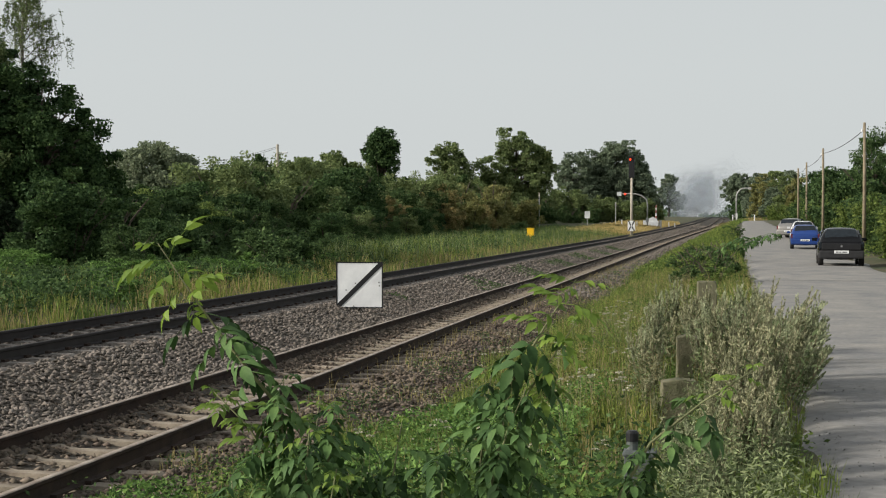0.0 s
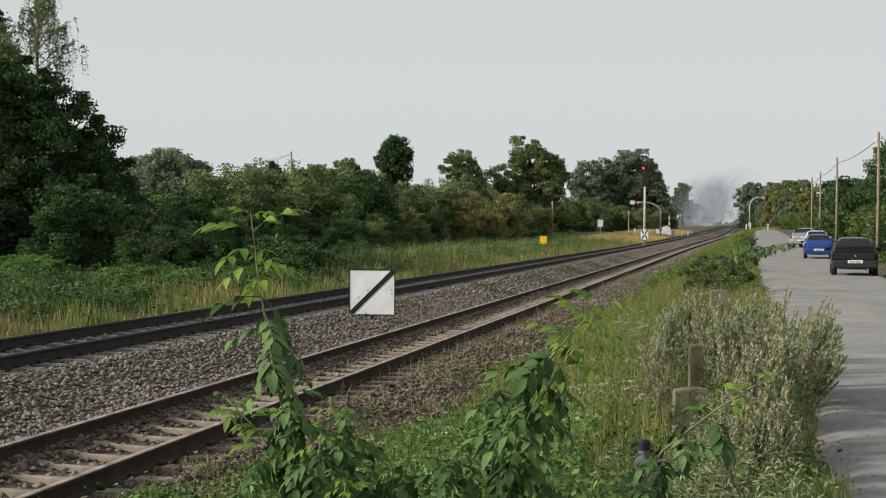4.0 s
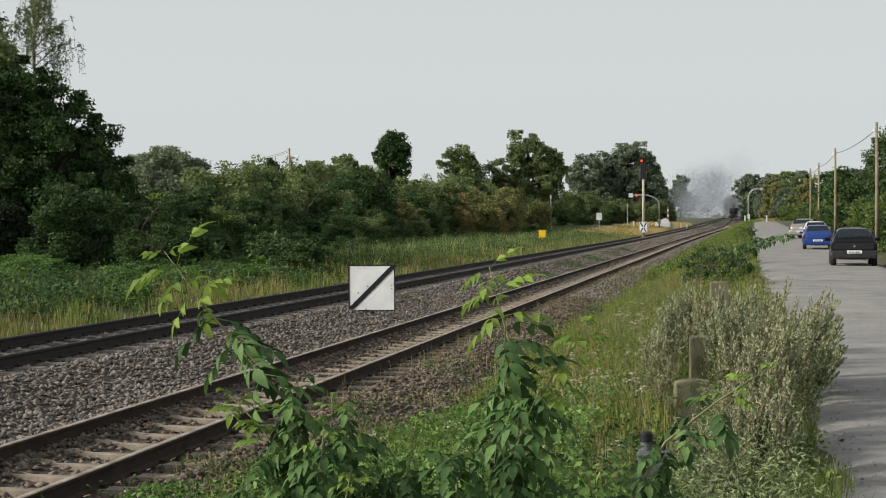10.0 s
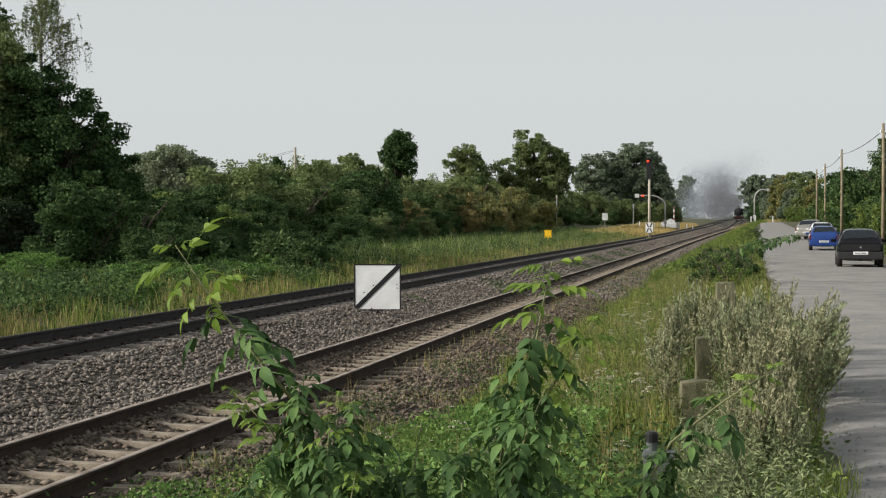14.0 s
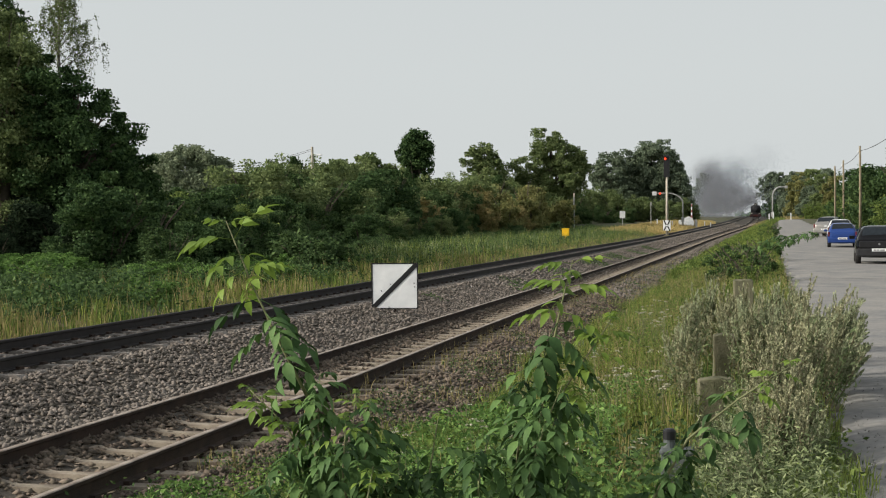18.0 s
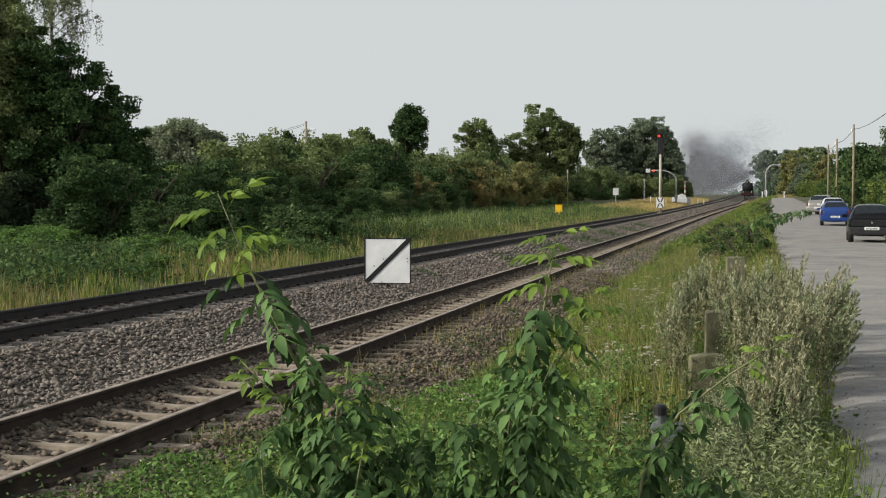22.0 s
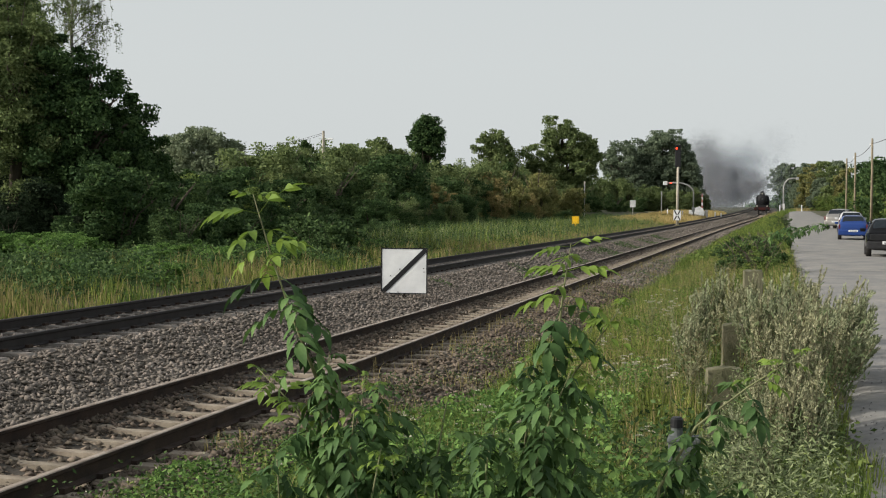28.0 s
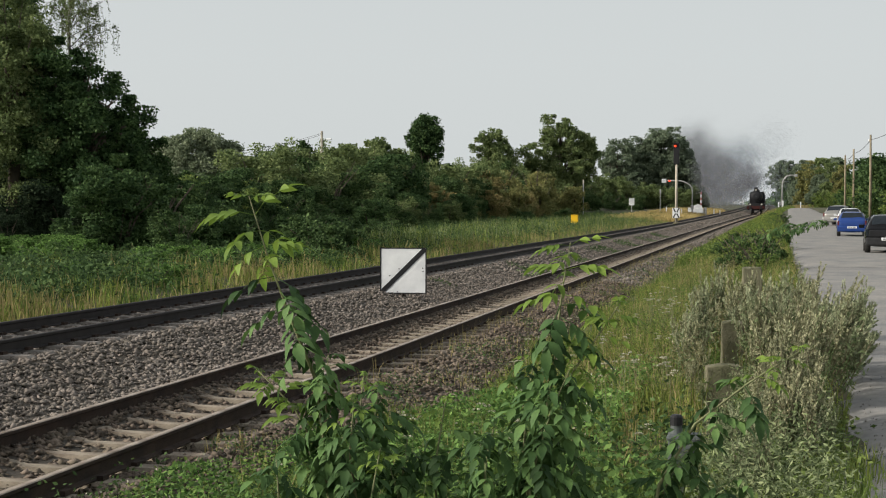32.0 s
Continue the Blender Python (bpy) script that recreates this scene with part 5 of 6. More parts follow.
def steam_locomotive():
    t = tagged(empty("steam_locomotive"), "black steam locomotive with red buffer beam coming head-on", "locomotive")
    b = part("boiler", tubed([(0, 0.6, 3.0), (0, 2.6, 3.0), (0, 2.62, 3.0), (0, 11, 3.0)], [0.98, 0.98, 0.93, 0.95], 28), "loco_black", t, smooth=False)
    part("smokebox_door", tubed([(0, 0.6, 3.0), (0, 0.45, 3.0), (0, 0.32, 3.0)], [0.86, 0.82, 0.45], 28), "loco_grey", b, "dark grey smokebox door")
    part("door_handle", tubed([(-0.2, 0.28, 3.0), (0.2, 0.28, 3.0)], 0.03, 6), "rim", b)
    part("chimney", tubed([(0, 1.5, 3.85), (0, 1.5, 4.0), (0, 1.5, 4.35), (0, 1.5, 4.5), (0, 1.5, 4.5)], [0.42, 0.33, 0.33, 0.4, 0.3], 18), "loco_black", t, smooth=False)
    part("dome", tubed([(0, 4.3, 3.8), (0, 4.3, 4.15), (0, 4.3, 4.3)], [0.5, 0.45, 0.2], 16), "loco_black", t)
    part("dome", tubed([(0, 6.4, 3.8), (0, 6.4, 4.15), (0, 6.4, 4.3)], [0.55, 0.5, 0.2], 16), "loco_black", t)
    part("running_board", boxed(-1.35, 0.2, 1.72, 1.35, 11, 1.82, 0.02), "loco_black", t)
    beam = part("buffer_beam", boxed(-1.45, -0.35, 0.82, 1.45, -0.15, 1.35, 0.02), "loco_red", t, "red buffer beam")
    part("front_skirt", boxed(-1.2, -0.12, 1.35, 1.2, 0.2, 1.74), "loco_black", t)
    for s in (-1, 1):
        part("cylinder", tubed([(s * 1.18, 0.5, 1.05), (s * 1.18, 1.9, 1.05)], 0.38, 16), "loco_black", t)
        part("buffer", tubed([(s * 0.875, -0.35, 1.06), (s * 0.875, -0.75, 1.06), (s * 0.875, -0.76, 1.06), (s * 0.875, -0.82, 1.06)], [0.1, 0.09, 0.23, 0.22], 16), "loco_black", beam)
        lm = part("headlamp", tubed([(s * 0.95, -0.18, 1.62), (s * 0.95, 0.05, 1.62)], 0.19, 14), "loco_black", t)
        part("lamp_glass", tubed([(s * 0.95, -0.182, 1.62), (s * 0.95, -0.2, 1.62)], 0.155, 14), "loco_lamp", lm, "white lamp glass")
        for y in (2.3,):
            part("guide_wheel", tubed([(s * 0.69, y, 0.43), (s * 0.81, y, 0.43)], 0.43, 20), "loco_black", t)
        for y in (4.0, 5.6, 7.2, 8.8, 10.4):
            part("driving_wheel", tubed([(s * 0.69, y, 0.7), (s * 0.82, y, 0.7)], 0.7, 24), "loco_black", t)
        part("coupling_rod", boxed(s * 0.88 - 0.03, 4.0, 0.62, s * 0.88 + 0.03, 10.4, 0.74), "rim", t)
        part("rail_guard", boxed(s * 0.75 - 0.03, 0.2, 0.12, s * 0.75 + 0.03, 0.3, 0.85), "loco_black", t)
    lm = part("headlamp", tubed([(0, 0.42, 4.05), (0, 0.68, 4.05)], 0.2, 14), "loco_black", t)
    part("lamp_glass", tubed([(0, 0.4, 4.05), (0, 0.42, 4.05)], 0.16, 14), "loco_lamp", lm, "white lamp glass")
    cab = part("cab", boxed(-1.3, 11, 1.6, 1.3, 13, 3.55, 0.05), "loco_black", t)
    part("cab_roof", boxed(-1.2, 10.8, 3.55, 1.2, 13.6, 3.85, 0.14), "loco_black", cab)
    for s in (-1, 1):
        part("front_window", boxed(s * 1.1 - 0.14, 10.98, 2.85, s * 1.1 + 0.14, 10.995, 3.4), "glass", cab)
    part("frame", boxed(-0.6, -0.15, 0.6, 0.6, 13, 1.72), "loco_black", t)
    part("tender", boxed(-1.3, 14, 1.0, 1.3, 21, 3.3, 0.1), "loco_black", t)
    for s in (-1, 1):
        for y in (15.2, 16.8, 18.4, 20):
            part("tender_wheel", tubed([(s * 0.69, y, 0.5), (s * 0.81, y, 0.5)], 0.5, 18), "loco_black", t)
    return t


loco = steam_locomotive()
LOCO_FROM, LOCO_TO = 574.0, 249.0


def loco_at(t):
    return LOCO_FROM + (LOCO_TO - LOCO_FROM) * t / 32.0


# ---- smoke trail: drifting puffs of soot flecks ----
def puff_mesh(seed, n, fleck, m):
    r = np.random.default_rng(seed)
    lobes = np.clip(r.normal(0, 0.36, (30, 3)), -0.7, 0.7)
    size = r.uniform(0.24, 0.5, 30)
    k = r.choice(30, n, p=size ** 2 / (size ** 2).sum())
    d = r.normal(0, 1, (n, 3))
    d *= (1.7 * r.random(n) ** 0.62 / np.linalg.norm(d, axis=1))[:, None]
    C = lobes[k] + d * size[k][:, None]
    a = r.normal(0, 1, (n, 3))
    a /= np.linalg.norm(a, axis=1)[:, None]
    b = np.cross(a, r.normal(0, 1, (n, 3)))
    b /= np.linalg.norm(b, axis=1)[:, None]
    s = (fleck * r.uniform(0.5, 1.4, n))[:, None]
    V = np.stack([C + a * s, C - a * 0.5 * s + b * 0.87 * s, C - a * 0.5 * s - b * 0.87 * s], 1).reshape(-1, 3)
    me = mesh_np("smoke_puff", V, np.arange(n * 3).reshape(n, 3))
    me.materials.append(M[m])
    return me


puff_kinds = [puff_mesh(50 + k, 30000, 0.0115, "smoke") for k in range(4)]
mid_kinds = [puff_mesh(60 + k, 21000, 0.0108, "smoke") for k in range(3)]
thin_kinds = [puff_mesh(70 + k, 11000, 0.0115, "smoke_haze") for k in range(3)]
puffs = []
rp = random.Random(11)
for k in range(34):     # fresh dark smoke that follows the chimney
    age = (k / 33) ** 1.35
    ob = new("smoke_puff", puff_kinds[k % 4] if age < 0.22 else mid_kinds[k % 3])
    radius = 1.5 + 4.4 * age ** 0.7 + rp.uniform(-0.3, 0.7)
    ob.scale = (radius, radius, radius)
    tagged(ob, "drifting cloud of dark grey coal smoke", "smoke", group="smoke trail of the locomotive")
    puffs.append((ob, True, age, rp.uniform(-1.5, 1.5), rp.random(), rp.uniform(-5, 5), rp.uniform(0, 360)))
for k in range(30):     # older smoke that lingers over the line
    age = (k + 0.5) / 30
    ob = new("smoke_haze", thin_kinds[k % 3])
    radius = 7.0 + 5.0 * rp.random()
    ob.scale = (radius, radius, radius * 0.8)
    tagged(ob, "thin blue-grey veil of old smoke", "smoke", group="smoke trail of the locomotive")
    puffs.append((ob, False, age, rp.uniform(-9, 9), rp.random(), rp.uniform(-30, 30), rp.uniform(0, 360)))


def puff_pose(p, t):
    ob, fresh, age, dx, up, dy, turn = p
    if fresh:
        clear = 0.3 + 0.7 * float(smoothstep(6, 19, t))
        y = loco_at(t) + 2.5 + (105 + 190 * (1 - clear)) * age + dy * age
        x = TRACK_R + float(track_shift(y)) - 18.0 * clear * age ** 0.75 + dx * (0.25 + age)
        z = float(track_rise(min(y, 500))) + 5.2 - 2.6 * min(age * 8, 1) + (1.0 + 13 * clear * age ** 0.6) * up ** 1.2
    else:
        y = 560 + 240 * age + dy - 4.5 * t
        x = -14.0 - 12 * (age - 0.5) + dx - 0.05 * t
        z = 4.0 + 20 * up ** 2.0 + 0.06 * t * up
    return pose(x, y, z, 0, 0, turn + 1.2 * t)


# ---- old posts by the viewpoint ----
def marker_post():
    t = tagged(empty("marker_post", pose(-0.58, 9.6, 0.26)), "blue-grey marker post with a black cap in the herbs", "post")
    M["slate"] = mat("blue_grey_plastic", (0.11, 0.125, 0.125), 0.7, col2=(0.075, 0.085, 0.075), scale=9)
    part("body", boxed(-0.08, -0.08, -0.2, 0.10, 0.08, 0.40, 0.02), "slate", t)
    part("shoulder", boxed(-0.09, -0.1, 0.38, 0.13, 0.1, 0.42, 0.02), "slate", t)
    part("neck", tubed([(-0.03, 0, 0.42), (-0.03, 0, 0.475)], [0.042, 0.038], 14), "slate", t)
    part("cap", tubed([(-0.03, 0, 0.476), (-0.03, 0, 0.53), (-0.03, 0, 0.545)], [0.043, 0.043, 0.03], 14), "black", t, "black cap")


marker_post()


def stump(x, y, w, d, h, label, lean=0.0):
    bm = boxed(-w / 2, -d / 2, -0.3, w / 2, d / 2, h, 0.015)
    bmesh.ops.subdivide_edges(bm, edges=bm.edges, cuts=4, use_grid_fill=True)
    for v in bm.verts:
        n = noise.noise_vector(v.co * 6 + Vector((x, y, 0)))
        m = noise.noise_vector(v.co * 19 + Vector((y, x, 0)))
        worn = 2.2 if v.co.z > h * 0.85 else 1.0
        v.co += n * 0.014 * worn + m * 0.007
        v.co.z -= 0.02 * worn * (abs(v.co.x) / w) if v.co.z > h * 0.85 else 0
    ob = part("concrete_post", bm, "concrete")
    ob.matrix_basis = pose(x, y, float(ground_z(x, y)), 0, lean, 8)
    return tagged(ob, label, "post")


stump(-0.45, 14.0, 0.34, 0.22, 0.37, "squat weathered concrete post among tall herbs")
stump(-0.44, 16.2, 0.23, 0.18, 0.62, "slim weathered concrete post among tall herbs", 1.0)
stump(-0.32, 23.0, 0.3, 0.22, 0.92, "broad weathered concrete post behind the mugwort")

# ---- saplings in the foreground ----
M["sap_leaf"] = mat("dark_sapling_leaf", (0.1, 0.178, 0.052), 0.65, col2=(0.046, 0.1, 0.034), scale=6, thing=0.55, trans=0.18, spec=0.2, bump_scale=120)
M["sap_tip"] = mat("young_yellow_green_leaf", (0.22, 0.32, 0.055), 0.6, col2=(0.15, 0.24, 0.042), scale=6, thing=0.25, trans=0.4, spec=0.35)
M["sap_stem"] = mat("green_brown_stem", (0.2, 0.22, 0.1), 0.7, col2=(0.14, 0.14, 0.07), scale=10)


def leaflet(bm, o, d, side, up, L, Wd, droop):
    """An ovate pointed blade folded along its midrib."""
    mid, le, ri = [], [], []
    for k, (s, w) in enumerate(((0.0, 0.0), (0.18, 0.62), (0.42, 1.0), (0.7, 0.72), (1.0, 0.0))):
        c = o + d * (L * s) - up * (droop * L * s * s)
        mid.append(bm.verts.new(c))
        if 0 < w:
            le.append(bm.verts.new(c + side * (Wd * 0.5 * w) + up * 0.14 * Wd * w))
            ri.append(bm.verts.new(c - side * (Wd * 0.5 * w) + up * 0.14 * Wd * w))
    for e, sgn in ((le, 1), (ri, -1)):
        fs = [(mid[0], mid[1], e[0]), (mid[1], mid[2], e[1], e[0]), (mid[2], mid[3], e[2], e[1]), (mid[3], mid[4], e[2])]
        for f in fs:
            bm.faces.new(f if sgn > 0 else f[::-1])


def compound_leaf(seed, pairs=2, L=0.085, Wd=0.039, rachis=0.15):
    r = random.Random(seed)
    bm = bmesh.new()
    X, Y, Z = Vector((1, 0, 0)), Vector((0, 1, 0)), Vector((0, 0, 1))

    def at(s):
        return Vector((rachis * s, 0, 0.02 * s - 0.075 * s * s))
    tube(bm, [at(0), at(0.5), at(1)], [0.0022, 0.0018, 0.0012], 4)
    for i in range(pairs):
        s = 0.45 + 0.45 * i / max(1, pairs - 1) if pairs > 1 else 0.6
        for sg in (-1, 1):
            d = (X * 0.55 + Y * sg * 0.85 - Z * r.uniform(0.05, 0.5)).normalized()
            side = Z.cross(d).normalized()
            leaflet(bm, at(s), d, side, side.cross(d) * -1, L * r.uniform(0.75, 1.05), Wd * r.uniform(0.8, 1.1), r.uniform(0.25, 0.7))
    d = (X - Z * r.uniform(0.3, 0.8)).normalized()
    leaflet(bm, at(1), d, Y, d.cross(Y) * -1 if (d.cross(Y) * -1).z > 0 else d.cross(Y), L * 1.15, Wd * 1.15, 0.4)
    me = bpy.data.meshes.new("leaf")
    bm.to_mesh(me)
    bm.free()
    return me


def with_mat(me, m):
    me = me.copy()
    me.materials.append(M[m])
    for p in me.polygons:
        p.use_smooth = True
    return me


_leaves = [compound_leaf(s, p) for s, p in ((1, 2), (2, 3), (3, 2), (4, 3))]
LEAF_D = [with_mat(m, "sap_leaf") for m in _leaves]
LEAF_Y = [with_mat(m, "sap_tip") for m in _leaves]


def shoot(name, pts, r0, nodes, parent, rnd, scale=1.0, tip=0.25, first=0.1, leaf_down=25, dense=2.0):
    """A stem through pts, in its parent's space, with pairs of compound leaves as its parts."""
    P = [Vector(p) for p in pts]
    nodes = round(nodes * dense)
    scale = scale * 0.87
    st = part(name, tubed(P, [r0 * (1 - 0.75 * i / (len(P) - 1)) for i in range(len(P))], 7), "sap_stem", parent, smooth=True)
    for k in range(nodes):
        s = first + (1 - first) * ((k + 0.7) / nodes) ** 0.85
        f = s * (len(P) - 1)
        i = min(int(f), len(P) - 2)
        c = P[i].lerp(P[i + 1], f - i)
        young = s > 1 - tip
        size = scale * (0.78 if young else 1.0) * rnd.uniform(0.8, 1.15) * (1.0 if s < 0.9 else 0.7)
        a0 = 90 * (k % 2) + rnd.uniform(-30, 30)
        for h in (0, 180):
            me = rnd.choice(LEAF_Y if young else LEAF_D)
            lf = new("leaf", me)
            lf.parent = st
            lf.matrix_basis = Matrix.Translation(c) @ Euler((0, radians(rnd.uniform(-25, leaf_down + 25) if not young else rnd.uniform(-45, 5)), radians(a0 + h + rnd.uniform(-15, 15)))).to_matrix().to_4x4()
            lf.scale = (size, size, size)
    return st


def sapling(x, y, shoots, label, seed):
    """shoots: (name, points relative to the foot, radius, nodes, leaf scale, young tip share)."""
    rnd = random.Random(seed)
    t = tagged(empty("sapling", pose(x, y, 0.2)), label, "sapling", group="saplings in the foreground")
    out = []
    for nm, pts, r0, nodes, sc, tip in shoots:
        out.append(shoot(nm, pts, r0, nodes, t, rnd, sc, tip))
    return t, out


# the tall swaying shoot springs from a joint, so that it can turn there
sap_a, _ = sapling(-1.68, 5.5, [
    ("stem", [(0, 0, 0), (0.0, 0, 0.45), (-0.04, 0, 0.9), (-0.096, 0, 1.293)], 0.012, 9, 1.0, 0.0),
    ("branch", [(0.0, 0.05, 0.5), (-0.08, 0.05, 0.95), (-0.2, 0.05, 1.16), (-0.36, 0.05, 1.31)], 0.008, 7, 1.0, 0.45),
    ("branch", [(0.04, 0, 0.4), (0.1, -0.05, 0.75), (0.08, -0.1, 1.0), (0.1, -0.12, 1.2)], 0.009, 7, 0.95, 0.1),
    ("branch", [(0.05, 0.1, 0.3), (0.2, 0.1, 0.65), (0.24, 0.1, 0.9), (0.26, 0.1, 1.04)], 0.008, 6, 0.95, 0.0),
    ("branch", [(-0.05, -0.1, 0.3), (-0.1, -0.2, 0.6), (-0.16, -0.25, 0.85), (-0.17, -0.25, 1.0)], 0.008, 6, 0.95, 0.0),
    ("branch", [(0.0, 0.2, 0.3), (0.03, 0.25, 0.75), (0.0, 0.3, 1.05), (0.02, 0.3, 1.26)], 0.008, 7, 0.9, 0.2),
    ("branch", [(0.0, 0.0, 0.6), (0.0, 0.02, 0.95), (-0.05, 0.0, 1.17), (-0.04, 0.0, 1.38)], 0.008, 7, 0.95, 0.0),
    ("branch", [(0.05, 0.05, 0.5), (0.1, 0.05, 0.85), (0.14, 0.02, 1.07), (0.17, 0.0, 1.29)], 0.008, 7, 0.95, 0.0)],
    "leafy green sapling with a long swaying yellow-green shoot", 21)
sway_a = shoot("swaying_shoot", [(0, 0, -0.03), (-0.005, 0, 0.25), (0.0, 0, 0.5), (0.02, 0, 0.77)], 0.0075, 7, sap_a, random.Random(3), 1.35, 0.36, 0.1, dense=1.4)
JOINT_A = (-0.096, 0.0, 1.293)

sap_b, _ = sapling(-0.99, 5.5, [
    ("stem", [(0, 0, 0), (0.03, 0, 0.45), (0.09, 0, 0.9), (0.177, 0, 1.36)], 0.013, 12, 1.0, 0.0),
    ("branch", [(0.02, 0.05, 0.5), (0.12, 0.1, 0.95), (0.23, 0.1, 1.32), (0.42, 0.08, 1.6)], 0.008, 8, 1.15, 0.36),
    ("branch", [(0, -0.05, 0.4), (-0.08, -0.1, 0.75), (-0.07, -0.1, 1.0), (-0.03, -0.1, 1.17)], 0.008, 7, 0.95, 0.0),
    ("branch", [(0, 0.1, 0.3), (0.14, 0.1, 0.6), (0.2, 0.12, 0.85), (0.26, 0.1, 1.0)], 0.008, 6, 0.9, 0.0),
    ("branch", [(0.02, 0.05, 0.6), (0.04, 0.1, 1.0), (0.06, 0.12, 1.25), (0.09, 0.1, 1.42)], 0.007, 7, 0.9, 0.1),
    ("branch", [(0.04, -0.05, 0.7), (0.12, -0.1, 1.0), (0.18, -0.1, 1.2), (0.25, -0.1, 1.36)], 0.007, 7, 0.9, 0.0)],
    "leafy green sapling with drooping compound leaves", 22)
sway_b = shoot("swaying_shoot", [(0, 0, -0.03), (0.0, 0, 0.15), (0.005, 0, 0.3), (0.02, 0, 0.48)], 0.007, 6, sap_b, random.Random(9), 1.2, 0.4, 0.1, dense=1.5)
JOINT_B = (0.177, 0.0, 1.359)

sapling(-0.52, 5.6, [
    ("stem", [(0, 0, 0), (0.04, 0, 0.5), (0.1, 0, 0.9), (0.235, 0, 1.14), (0.43, 0, 1.3), (0.64, 0, 1.44)], 0.010, 8, 0.95, 0.2),
    ("branch", [(0.0, 0, 0.4), (0.05, 0.05, 0.7), (0.14, 0.1, 0.92), (0.22, 0.1, 1.04)], 0.008, 6, 0.95, 0.0),
    ("branch", [(0.05, 0, 0.4), (0.17, 0, 0.68), (0.29, 0, 0.86), (0.4, 0, 0.95)], 0.007, 5, 0.9, 0.0)],
    "leaning green sapling reaching over the verge", 23)
for q, (x, y, top) in enumerate(((-1.29, 5.6, 1.22), (-1.12, 5.9, 0.98), (-0.55, 5.4, 0.82), (-1.95, 5.8, 0.75), (-1.48, 5.3, 1.05), (-0.99, 5.2, 0.85), (-0.3, 5.7, 0.86), (-0.06, 5.9, 0.74))):
    sapling(x, y, [
        ("stem", [(0, 0, 0), (0.02, 0, top * 0.4), (-0.02, 0, top * 0.75), (0.03, 0, top)], 0.009, 8, 0.9, 0.15),
        ("branch", [(0, 0, top * 0.3), (0.12, 0.1, top * 0.6), (0.18, 0.12, top * 0.85)], 0.006, 5, 0.85, 0.1),
        ("branch", [(0, 0, top * 0.3), (-0.13, -0.05, top * 0.6), (-0.2, -0.05, top * 0.8)], 0.006, 5, 0.85, 0.0)],
        "low leafy sapling in the undergrowth", 30 + q)

# ---- mugwort and other tall herbs ----
M["mug_leaf"] = mat("grey_green_mugwort_leaf", (0.19, 0.235, 0.115), 0.85, col2=(0.1, 0.145, 0.06), scale=5, island=0.4, trans=0.22, spec=0.08)
M["mug_flower"] = mat("pale_mugwort_buds", (0.36, 0.35, 0.22), 0.9, col2=(0.23, 0.245, 0.135), scale=9, island=0.3, spec=0.08)
M["mug_grey"] = mat("grey_green_mugwort_buds", (0.31, 0.335, 0.205), 0.9, col2=(0.2, 0.23, 0.13), scale=9, island=0.3, spec=0.08)
M["mug_stem"] = mat("brown_herb_stem", (0.17, 0.14, 0.085), 0.85, scale=9)
M["umbel"] = mat("white_flower_heads", (0.42, 0.41, 0.3), 0.9, fine=0.1, island=0.25)


def spike_quads(P, D, length, width, r):
    """Small bud scales that lie along the spike directions D at the points P."""
    n = len(P)
    a = D + r.normal(0, 0.45, (n, 3))
    a /= np.linalg.norm(a, axis=1)[:, None]
    b = np.cross(a, r.normal(0, 1, (n, 3)))
    b /= np.linalg.norm(b, axis=1)[:, None] + 1e-9
    s = r.uniform(0.6, 1.3, n)[:, None]
    V = np.stack([P - a * s * length, P + b * s * width, P + a * s * length, P - b * s * width], 1).reshape(-1, 3)
    return V, np.arange(n * 4).reshape(n, 4)


